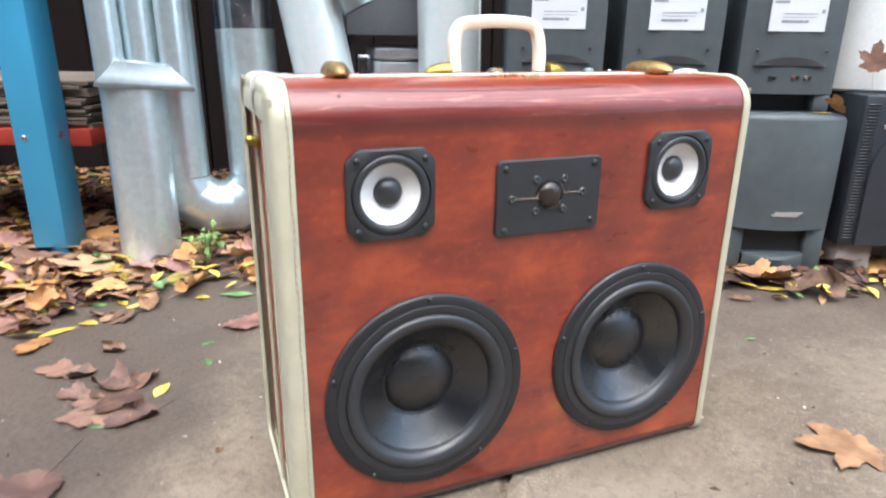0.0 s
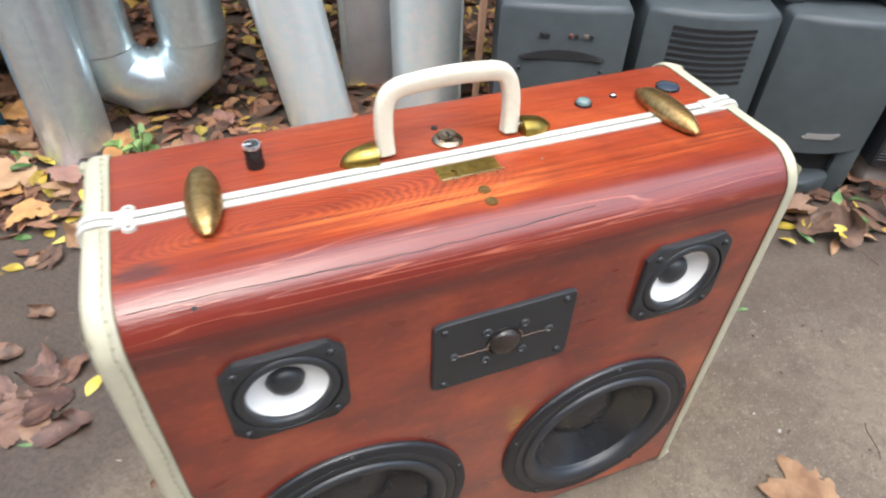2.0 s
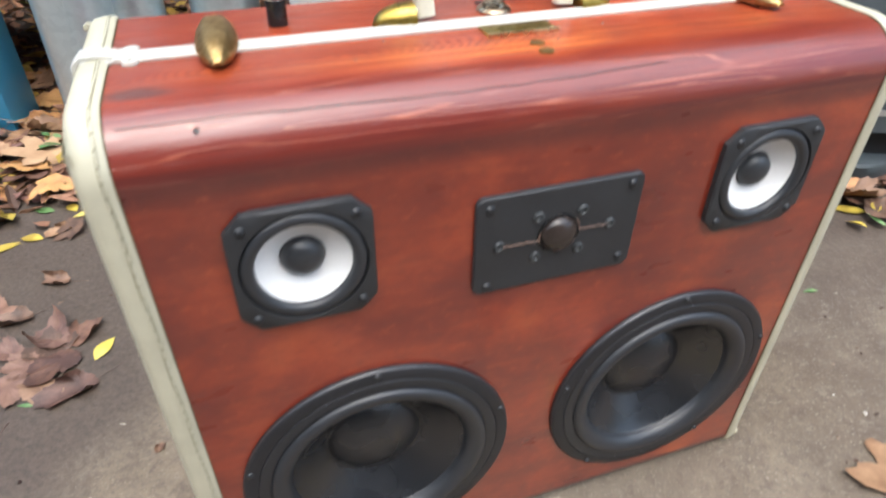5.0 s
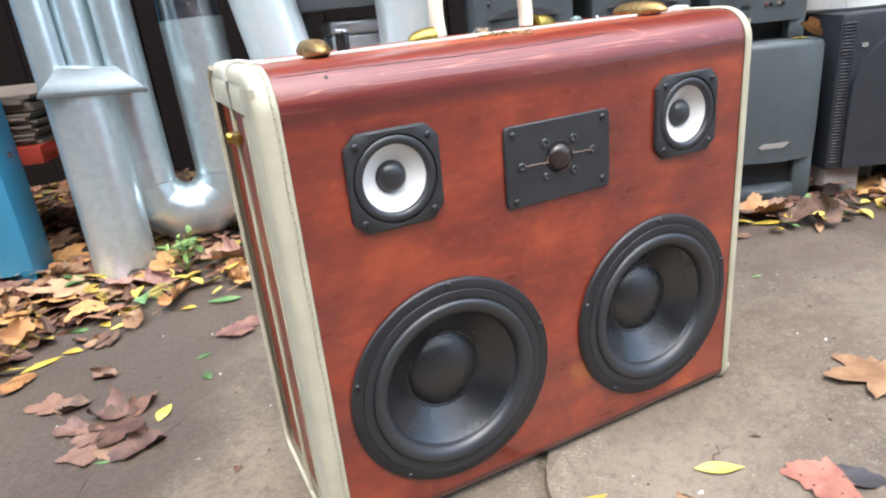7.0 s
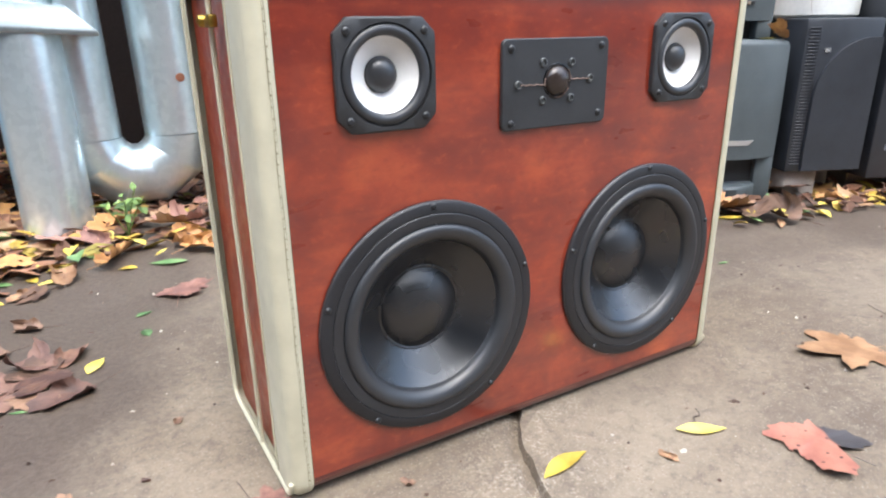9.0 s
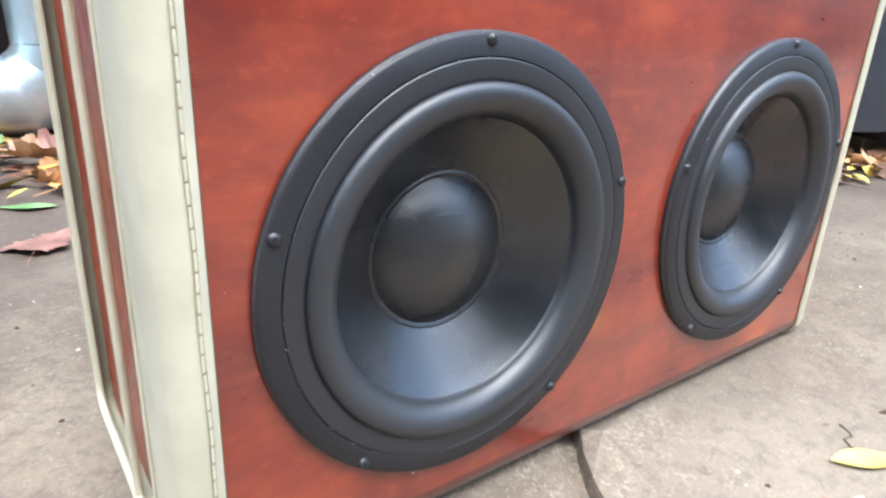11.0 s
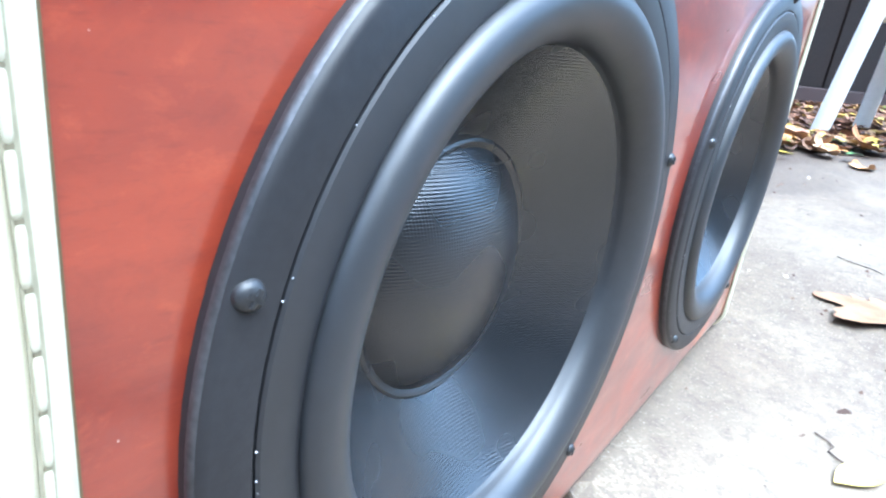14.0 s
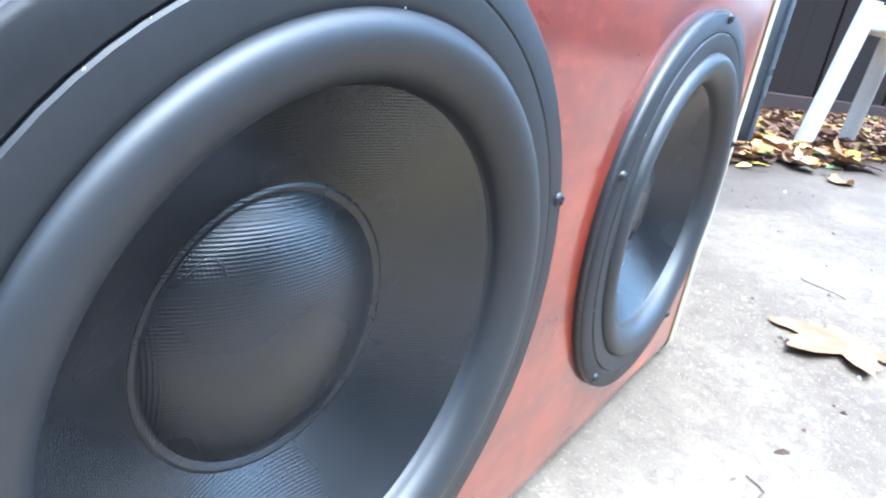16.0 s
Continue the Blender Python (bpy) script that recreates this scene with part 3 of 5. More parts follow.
def build_fence():
    """Dark boarding that closes the place behind."""
    fence = thing("wall_back", row_spot(-0.5, 0.95, 0.0), "weathered timber boarding, its deep shade put into a near-black colour", "wall", kind="structure", rz=ROW_TURN)
    first = None
    for i in range(46):
        if first is None:
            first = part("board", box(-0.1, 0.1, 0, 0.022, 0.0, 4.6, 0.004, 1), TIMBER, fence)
            first.location = (-2.6, 0, 0)
        else:
            again(first, fence, (-2.6 + 0.2 * i, 0.004 * (i % 3), 0))
    part("rail", box(0.9, 6.5, -0.05, -0.002, 0.03, 0.11, 0.004, 1), painted("faded_red_rail", (0.026, 0.011, 0.009), (0.03, 0.02, 0.016), 0.8), fence, "faded red timber rail low on the boards")
    # unseen deck above the view, added to shade the boards and the back
    roof = thing("roof", row_spot(-0.5, 0.55, 1.45), "unseen dark timber deck added overhead to shade the back", "roof", kind="structure", rz=ROW_TURN)
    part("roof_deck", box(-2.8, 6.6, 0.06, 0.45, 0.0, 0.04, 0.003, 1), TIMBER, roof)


build_fence()


def build_shade_end():
    """Unseen boarded end, added to keep the corner behind the rack in the dark."""
    end = thing("wall_end", row_spot(-2.45, 0.12, 0.0), "unseen dark timber end wall added to keep side light out", "wall", kind="structure", rz=ROW_TURN + 90)
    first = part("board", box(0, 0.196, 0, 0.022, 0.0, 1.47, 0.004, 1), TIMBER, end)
    for i in range(1, 4):
        again(first, end, (0.2 * i, 0.003 * (i % 2), 0))


build_shade_end()


def build_sky_blockers():
    """Unseen plain walls on the other sides, added to keep the low sky out."""
    blocker = plain("old_dark_render", (0.10, 0.095, 0.085), 0.9, grain=3, vary=0.35, bump=0.3)
    for name, (u, v), turn, length, high in (("wall_front", (0.5, -5.5), ROW_TURN, 15.0, 5.2), ("wall_left", (-5.5, -2.2), ROW_TURN + 90, 9.0, 2.2), ("wall_right", (7.0, -2.2), ROW_TURN + 90, 9.0, 0.9)):
        x, y, _ = row_spot(u, v)
        w = part(name, box(-length / 2, length / 2, -0.12, 0.12, -0.05, high, 0.01, 1), blocker)
        w.location, w.rotation_euler = (x, y, 0), (0, 0, radians(turn))
        tagged(w, "unseen low dark wall added to cut off the low sky" if high < 3 else "unseen tall dark wall added to cut off the low sky", "wall", kind="structure")


build_sky_blockers()


# ---- the suitcase with its loudspeakers ----
HALF, DEEP, TALL = 0.268, 0.203, 0.457       # half width, depth, height
INNER, INNER_R = 0.2495, 0.2545               # half widths of the wooden shell between the bindings, to either end
WOOFERS = ((-0.1255, 0.1435), (0.1350, 0.1450))
MIDS = ((-0.1632, 0.3575), (0.1700, 0.3595))
WOOFER_R, MID_HALF = 0.1088, 0.0427
STITCH_STEP = 0.0082


def outline(grow=0.0, seg=10):
    """The shell's outline in depth and height, from the foot of the front round to it again."""
    pts = []
    for cy, cz, r, a0 in ((0.034, TALL - 0.034, 0.034, 180), (DEEP - 0.034, TALL - 0.034, 0.034, 90), (DEEP - 0.018, 0.018, 0.018, 0), (0.018, 0.018, 0.018, -90)):
        for i in range(seg + 1):
            a = radians(a0 - 90 * i / seg)
            pts.append((cy + (r + grow) * math.cos(a), cz + (r + grow) * math.sin(a)))
    return pts


def build_suitcase():
    case = thing("suitcase_boombox", (0, 0, 0), "reddish stained wooden suitcase boombox with cream leather edges standing on concrete", "boombox")

    # shell: swept outline, front panel with round openings for the drivers
    bm = bmesh.new()
    pts = outline()
    nx = 24
    rows = [[bm.verts.new((-INNER + (INNER + INNER_R) * k / nx, y, z)) for y, z in pts] for k in range(nx + 1)]
    n = len(pts)
    for a, b in zip(rows, rows[1:]):
        for i in range(n - 1):
            bm.faces.new((a[i], b[i], b[i + 1], a[i + 1])).smooth = True
    for row in (rows[0][::-1], rows[-1]):
        bm.faces.new(row)
    bmesh.ops.recalc_face_normals(bm, faces=bm.faces)
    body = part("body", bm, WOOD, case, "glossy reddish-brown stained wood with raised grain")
    bm = bmesh.new()
    rows = [[bm.verts.new((-INNER + (INNER + INNER_R) * k / nx, 0.0, z)) for z in (pts[0][1], pts[-1][1])] for k in range(nx + 1)]
    edges = []
    frame_loop = [r[0] for r in rows] + [r[-1] for r in rows[::-1]]
    for a, b in zip(frame_loop, frame_loop[1:] + frame_loop[:1]):
        e = bm.edges.get((a, b)) or bm.edges.new((a, b))
        edges.append(e)
    for (cx, cz), r in [(w, 0.094) for w in WOOFERS] + [(m, 0.040) for m in MIDS]:
        loop = [bm.verts.new((cx + r * math.cos(2 * math.pi * i / 48), 0, cz + r * math.sin(2 * math.pi * i / 48))) for i in range(48)]
        edges += [bm.edges.new((a, b)) for a, b in zip(loop, loop[1:] + loop[:1])]
    bmesh.ops.triangle_fill(bm, edges=edges, use_beauty=True, use_dissolve=False, normal=(0, -1, 0))
    bmesh.ops.recalc_face_normals(bm, faces=bm.faces)
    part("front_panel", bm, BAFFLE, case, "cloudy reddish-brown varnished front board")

    # long split in the varnish along the rounded top edge
    pts = []
    for i in range(60):
        x = -0.244 + 0.32 * i / 59
        a = radians(127 + 5.5 * ease(-0.2, -0.08, x) - 4.5 * ease(0.0, 0.08, x) + 1.4 * noise.noise((x * 60, 3, 0)) + 0.7 * noise.noise((x * 210, 5, 0)))
        pts.append((x, 0.034 + 0.0342 * math.cos(a), TALL - 0.034 + 0.0342 * math.sin(a)))
    part("split", sweep(pts, [(-0.00022, 0), (0, -0.0008), (0.00022, 0), (0, 0.0002)]), GREY_DARK, body, "thin dark split in the wood")

    # cream leather bindings at both ends
    for s in (-1, 1):
        inner, loops = (INNER if s < 0 else INNER_R), []
        for x, grow in ((inner, -0.001), (inner, 0.0012), (inner + 0.0015, 0.0024), (HALF - 0.009, 0.0027), (HALF - 0.0045, 0.0016), (HALF - 0.0014, -0.0012), (HALF, -0.0050), (HALF, -0.0105)):
            loops.append([(s * x, y, z) for y, z in outline(grow)])
        binding = part("end_binding", rings(loops, closed=True), CREAM, case, "cream leather binding, worn and stitched")
        part("edge_gap", rings([[(s * x, y, z) for y, z in outline(g)] for x, g in ((inner - 0.0007, 0.0001), (inner - 0.0007, 0.0005), (inner + 0.0006, 0.0005))], closed=True), STITCH, binding)
        # wooden end panel, and the leather that covers the front part of the end
        part("end_panel", rings([[(s * (HALF - 0.006), y, z) for y, z in outline(-0.006)], [(s * (HALF - 0.0058), y, z) for y, z in outline(-0.008)]], caps=(True, True)), WOOD, case)
        zs = [0.006, 0.03, 0.12, 0.21, 0.30, 0.39, TALL - 0.012]
        flap = []
        for y, lift in ((0.0030, -0.0040), (0.0058, -0.0006), (0.0085, 0.0005), (0.02, 0.0012), (0.034, 0.001), (0.0405, 0.0004), (0.0415, -0.005)):
            flap.append([(s * (HALF + lift), y + 0.001 * math.sin(z * 23), z) for z in zs])
        part("side_flap", rings(flap, closed=False), CREAM, case, "cream leather strip with scuffs")
        cap = [[(s * (HALF + lift), y, z) for y in (0.012, 0.04, 0.075, 0.11, 0.15, DEEP - 0.014)] for z, lift in ((TALL - 0.006, -0.004), (TALL - 0.012, 0.0), (TALL - 0.024, 0.001), (TALL - 0.034, 0.0008), (TALL - 0.0355, -0.005))]
        part("corner_cap", rings(cap, closed=False), CREAM, case)
        # rear edge bead, bottom bead, and the closing bead down the middle of the end
        bead = [(s * (HALF + 0.0005), y, z) for y, z in outline(-0.0025)[11:]]
        part("edge_bead", sweep(bead, circle(0.0026, 8), up=Vector((1, 0, 0))), CREAM, case)
        edge = [(s * (HALF + 0.0009), 0.0412 + 0.001 * math.sin(z * 23), z) for z in [0.008 + (TALL - 0.044) * k / 24 for k in range(25)]]
        part("flap_edge", sweep(edge, circle(0.0011, 8), up=Vector((0, 1, 0))), CREAM, case)
        mid = [(s * (HALF + 0.0002), 0.0965 + 0.0008 * math.sin(z * 60), z) for z in [0.004 + (TALL - 0.014) * k / 24 for k in range(25)]]
        part("closing_bead", sweep(mid, circle(0.0023, 8), up=Vector((0, 1, 0))), CREAM, case, "thin cream bead")
        for off in (-0.0041, 0.0041):
            wrap = [(s * x, 0.0955 + off, z) for x, z in ((0.243, TALL + 0.0020), (0.2485, TALL + 0.0034), (0.256, TALL + 0.0046), (0.2635, TALL + 0.0040), (0.2680, TALL - 0.0002), (0.2692, TALL - 0.010), (0.2692, TALL - 0.032))]
            part("strip_end", sweep(wrap, [(-0.0031, -0.0012), (-0.0031, 0.0008), (-0.0022, 0.0014), (0.0022, 0.0014), (0.0031, 0.0008), (0.0031, -0.0012)], up=Vector((0.01, 0, 1))), WHITE_STRIP, case)
        # sewn line along the front edge: cream stitches over a furrow with painted groove shadow
        if s < 0:
            run = [(-0.0024, z) for z in [0.012 + 0.0082 * k for k in range(50)]] + outline(0.0024, 16)[1:17] + [(0.034 + 0.01 * k, TALL + 0.0024) for k in range(1, 15)]
            furrow = [(-0.2538 + 0.0003 * math.sin(k * 0.7), y, z) for k, (y, z) in enumerate(run)]
            part("furrow", sweep(furrow, [(-0.0006, -0.00095), (0.0003, -0.0009), (0.0003, 0.0009), (-0.0006, 0.00095)], up=Vector((1, 0, 0))), FURROW_SHADE, binding, "furrow under the stitches, groove shadow put into its colour")
            loops = [[(w * 0.00066 * math.cos(q), -0.00055 * w * math.sin(q), (t - 0.5) * STITCH_STEP * 0.96) for q in (0, 0.8, 1.57, 2.35, 3.14, 4.71)]
                     for t, w in ((0, 0.4), (0.06, 0.8), (0.14, 1.0), (0.86, 1.0), (0.94, 0.8), (1.0, 0.4))]
            first, hole, gone, want = None, None, 0.0, 0.004
            for (y0, z0), (y1, z1) in zip(run, run[1:]):
                length = math.hypot(y1 - y0, z1 - z0)
                while want < gone + length:
                    f = (want - gone) / length
                    slope = math.degrees(math.atan2(y1 - y0, z1 - z0))
                    if first is None:
                        first = part("stitch", rings(loops, caps=(True, True)), CREAM, binding, "cream thread stitch")
                        ob = first
                    else:
                        ob = again(first, binding, (0, 0, 0))
                    lift = 0.0005
                    ob.location = (-0.2538 + 0.0003 * math.sin(want * 90), y0 + (y1 - y0) * f - lift * math.cos(radians(slope)), z0 + (z1 - z0) * f + lift * math.sin(radians(slope)))
                    ob.rotation_euler = (radians(-slope), 0, 0)
                    half = STITCH_STEP * 0.5 * Vector((0, math.sin(radians(slope)), math.cos(radians(slope))))
                    if hole is None:
                        hole = part("needle_hole", lathe([(0.00062, 0.0), (0.00045, -0.00026), (0.0, -0.00030)], 10, "y"), NEEDLE_HOLE, binding, "dark needle hole")
                        pricked = hole
                    else:
                        pricked = again(hole, binding, (0, 0, 0))
                    pricked.location, pricked.rotation_euler = ob.location + half, ob.rotation_euler
                    want += STITCH_STEP
                gone += length
        # steel tongue where the closing strips meet the binding
        clip = part("strip_clip", box(s * 0.2405 - 0.006, s * 0.2405 + 0.006, 0.0862, 0.1038, TALL - 0.0005, TALL + 0.0034, 0.001), WHITE_STRIP, case, "small white-painted metal clip with rivets")
        for dy in (-0.0098, 0.0098) if s < 0 else ():
            ear = part("ear", lathe([(0.0018, 0.0008), (0.0019, 0.0026), (0.0042, 0.0027), (0.0048, 0.0018), (0.0048, 0.0)], 24, centre=(s * 0.2375, 0.0950 + dy, TALL)), WHITE_STRIP, clip)
            part("rivet_hole", lathe([(0.0019, 0.0), (0.0017, 0.0012), (0.0, 0.0010)], 16, centre=(s * 0.2375, 0.0950 + dy, TALL)), GREY_DARK, ear)

    # two white strips closing the lid, over the top
    for y0 in (0.0868, 0.0960):
        pts = [(x, y0 + 0.0031, TALL + 0.0003) for x in [-HALF + 0.004 + (2 * HALF - 0.008) * k / 20 for k in range(21)]]
        part("closing_strip", sweep(pts, [(-0.0033, -0.002), (-0.0033, 0.0012), (-0.0025, 0.0019), (0.0025, 0.0019), (0.0033, 0.0012), (0.0033, -0.002)]), WHITE_STRIP, case, "thin white plastic edging strip")
    part("strip_gap", box(-HALF + 0.006, HALF - 0.006, 0.0925, 0.0963, TALL - 0.001, TALL + 0.0002), GREY_DARK, case, "dark gap between the strips")
    return case, body


CASE, BODY = build_suitcase()


def screw_mesh():
    """A pan head with a dark cross recess."""
    bm = lathe([(0.0, -0.0027), (0.0020, -0.0026), (0.0034, -0.0017), (0.0040, -0.0002), (0.0040, 0.001)], 20, "y")
    for a in (30, 120):
        turn = Matrix.Rotation(radians(a), 4, "Y")
        made = bmesh.ops.create_cube(bm, size=1.0, matrix=turn @ Matrix.Translation((0, -0.0028, 0)) @ Matrix.Diagonal((0.0044, 0.0006, 0.0012, 1)))
        for f in {f for v in made["verts"] for f in v.link_faces}:
            f.material_index = 1
    return bm


def put_screws(holder, spots, size=1.0):
    first = part("screw", screw_mesh(), SCREW, holder, "black cross-head screw")
    first.data.materials.append(GREY_DARK)
    for k, (x, y, z) in enumerate(spots):
        ob = first if k == 0 else again(first, holder, (0, 0, 0))
        ob.location, ob.rotation_euler, ob.scale = (x, y, z), (0, radians(k * 47), 0), (size, size, size)


def build_woofer(cx, cz, turn=0.0):
    c = (cx, 0, cz)
    basket = part("woofer", lathe([(0.0980, 0.004), (0.0980, -0.0048), (0.0986, -0.0054), (0.1068, -0.0053), (0.1082, -0.0044), (WOOFER_R, -0.0028), (WOOFER_R, 0.0)], 96, "y", c), BLACK_METAL, CASE, "large round black woofer with rubber surround")
    # thin paler ring that paints the glint along the flange bevel
    part("rim", lathe([(WOOFER_R - 0.0010, -0.00445), (WOOFER_R - 0.0002, -0.0036), (WOOFER_R + 0.0002, -0.0026), (WOOFER_R + 0.0001, -0.0018)], 96, "y", c), EDGE_GLINT, basket, "paler flange edge with the bevel's glint put into its colour")
    part("gasket", lathe([(0.0874, -0.0047), (0.0884, -0.0055), (0.0900, -0.0060), (0.0972, -0.0058), (0.0978, -0.0053), (0.0979, -0.0030)], 96, "y", c), GASKET, basket)
    roll = [(0.0885, -0.0050)]
    for i in range(17):
        a = math.pi * i / 16
        roll.append((0.0801 + 0.0080 * math.cos(a), -0.0050 - 0.0066 * math.sin(a) + 0.0056 * ease(0, 16, i)))
    roll += [(0.0716, 0.0018), (0.0708, 0.0030), (0.0700, 0.0050)]
    part("surround", lathe(roll, 96, "y", c), RUBBER, basket, "smooth black rubber half roll")
    cone = [(0.0712 - 0.0322 * k / 10, 0.0022 + 0.0243 * (k / 10) ** 0.92) for k in range(11)] + [(0.037, 0.029)]
    part("cone", lathe(cone, 96, "y", c), CONE, basket, "black coated woven cone")
    cap = [(0.0424, 0.0240), (0.0414, 0.0236), (0.0402, 0.0241), (0.0394, 0.0246)] + [(0.0390 * k / 16, 0.0246 - 0.0124 * (1 - (k / 16) ** 2) ** 0.78) for k in range(15, -1, -1)]
    part("dust_cap", lathe(cap, 80, "y", c), CAP, basket, "black domed dust cap")
    rnd = random.Random(int(cx * 1000) + 99)
    for k in range(34):
        a, r, q = radians(rnd.uniform(85, 275)), 0.0979 + rnd.choice((0, 0, 0, -0.0092, 0.0105)) + rnd.uniform(-0.0004, 0.0004), rnd.uniform(0.00012, 0.00028)
        part("glue_speck", lathe([(q, 0.0), (q * 0.6, -q * 0.6), (0.0, -q * 0.8)], 8, "y", (cx + r * math.cos(a), -0.0056, cz + r * math.sin(a))), STICKER, basket)
    put_screws(basket, [(cx + 0.105 * math.cos(radians(a + turn)), -0.0050, cz + 0.105 * math.sin(radians(a + turn))) for a in (90, 18, -54, -126, 162)], 0.72)


for spot in WOOFERS:
    build_woofer(*spot)


def build_mid(cx, cz):
    h, k = MID_HALF, 0.0118
    # chamfered square plate with a round opening
    bm = bmesh.new()
    def ring(points, y):
        return [bm.verts.new((cx + x, y, cz + z)) for x, z in points]
    N = 64
    def square(scale):
        pts = []
        for i in range(N):
            a = 2 * math.pi * (i + 0.5) / N
            dx, dz = math.cos(a), math.sin(a)
            t = min((h * scale) / max(abs(dx), 1e-6), (h * scale) / max(abs(dz), 1e-6), (2 * h - k) * scale / (abs(dx) + abs(dz)))
            pts.append((dx * t, dz * t))
        return pts
    def disc(r):
        return [(r * math.cos(2 * math.pi * (i + 0.5) / N), r * math.sin(2 * math.pi * (i + 0.5) / N)) for i in range(N)]
    rows = [ring(square(1.0), 0.0), ring(square(1.0), -0.0042), ring(square(0.965), -0.0054), ring(disc(0.0388), -0.0054), ring(disc(0.0379), -0.0030), ring(disc(0.0370), 0.004)]
    for a, b in zip(rows, rows[1:]):
        for i in range(N):
            bm.faces.new((a[i], a[(i + 1) % N], b[(i + 1) % N], b[i]))
    bmesh.ops.recalc_face_normals(bm, faces=bm.faces)
    plate = part("midrange_driver", bm, PLATE, CASE, "small black square speaker with white cone")
    c = (cx, 0, cz)
    roll = [(0.0384, -0.0030)] + [(0.0336 + 0.0041 * math.cos(math.pi * i / 10), -0.0030 - 0.0032 * math.sin(math.pi * i / 10)) for i in range(11)] + [(0.0291, -0.0010)]
    part("surround", lathe(roll, 64, "y", c), RUBBER, plate)
    part("cone", lathe([(0.0295, -0.0016), (0.0287, -0.0006), (0.0210, 0.0040), (0.0140, 0.0082), (0.011, 0.0095)], 64, "y", c), WHITE_CONE, plate, "white cone")
    part("dust_cap", lathe([(0.0142, 0.0080), (0.0138, 0.0072)] + [(0.0133 * math.cos(radians(a)), 0.0070 - 0.0080 * math.sin(radians(a))) for a in range(0, 91, 9)], 40, "y", c), CAP_GREY, plate, "black dust cap")
    d = 0.0326
    put_screws(plate, [(cx + x * d, -0.0050, cz + z * d) for x, z in ((-1, 1), (1, 1), (1, -1), (-1, -1))], 0.85)


for spot in MIDS:
    build_mid(*spot)


def build_tweeter():
    cx, cz, w, h = 0.0060, 0.3430, 0.0608, 0.0388
    def rounded(w, h, r, y):
        loop = []
        for sx, sz, a0 in ((1, 1, 0), (-1, 1, 90), (-1, -1, 180), (1, -1, 270)):
            for i in range(6):
                a = radians(a0 + 90 * i / 5)
                loop.append((cx + sx * (w - r) + r * math.cos(a), y, cz + sz * (h - r) + r * math.sin(a)))
        return loop
    plate = part("tweeter_plate", rings([rounded(w, h, 0.006, 0.0), rounded(w, h, 0.006, -0.0028), rounded(w - 0.001, h - 0.001, 0.0055, -0.0038)], caps=(False, True), smooth=False), PLATE, CASE, "black rectangular tweeter plate")
    dome = (0.0055, 0, 0.3450)
    part("trim_ring", lathe([(0.0160, -0.0036), (0.0158, -0.0043), (0.0150, -0.0046), (0.0142, -0.0040), (0.0138, -0.0030)], 48, "y", dome), KNOB_BLACK, plate)
    part("dome", lathe([(0.0139, -0.0034)] + [(0.0134 * math.cos(radians(a)), -0.0036 - 0.0084 * math.sin(radians(a))) for a in range(0, 91, 9)], 48, "y", dome), SMOKED, plate, "glossy smoked tweeter dome")
    for q0, q1, lift in ((-100, -28, 0.0), (8, 40, 0.0007), (168, 196, 0.0004)):
        pts = [(dome[0] + (0.0143 + lift) * math.cos(radians(q0 + (q1 - q0) * i / 12)), -0.0050, dome[2] + (0.0143 + lift) * math.sin(radians(q0 + (q1 - q0) * i / 12))) for i in range(13)]
        part("glue_bead", sweep(pts, circle(0.00055, 6), up=Vector((0, 1, 0))), WIRE, plate, "pale bead of glue along the dome")
    boss = None
    for x, z in ((-0.011, 0.3612), (0.0215, 0.3605), (0.0222, 0.3290), (-0.0105, 0.3285), (-0.0380, 0.3430), (0.0445, 0.3452)):
        if boss is None:
            boss = part("fixing", lathe([(0.0041, 0.0), (0.0041, -0.0012), (0.0033, -0.0020), (0.0022, -0.0020), (0.0016, -0.0009), (0.0, -0.0009)], 20, "y"), FIXING, plate)
            boss.location = (x, -0.0036, z)
        else:
            again(boss, plate, (x, -0.0036, z))
    for x0, z0, x1, z1 in ((-0.036, 0.343, -0.009, 0.3425), (0.020, 0.346, 0.043, 0.3455)):
        pts = [(x0 + (x1 - x0) * i / 14, -0.0052, z0 + (z1 - z0) * i / 14 + 0.0005 * math.sin(i * 1.5) + 0.0003 * math.sin(i * 3.7)) for i in range(15)]
        part("lead_wire", sweep(pts, circle(0.0005, 6)), WIRE, plate, "thin kinked copper lead")
    put_screws(plate, [(-0.0458, -0.0036, 0.3735), (0.0572, -0.0036, 0.3745), (0.0572, -0.0036, 0.3135), (-0.0450, -0.0036, 0.3105)], 0.85)


build_tweeter()


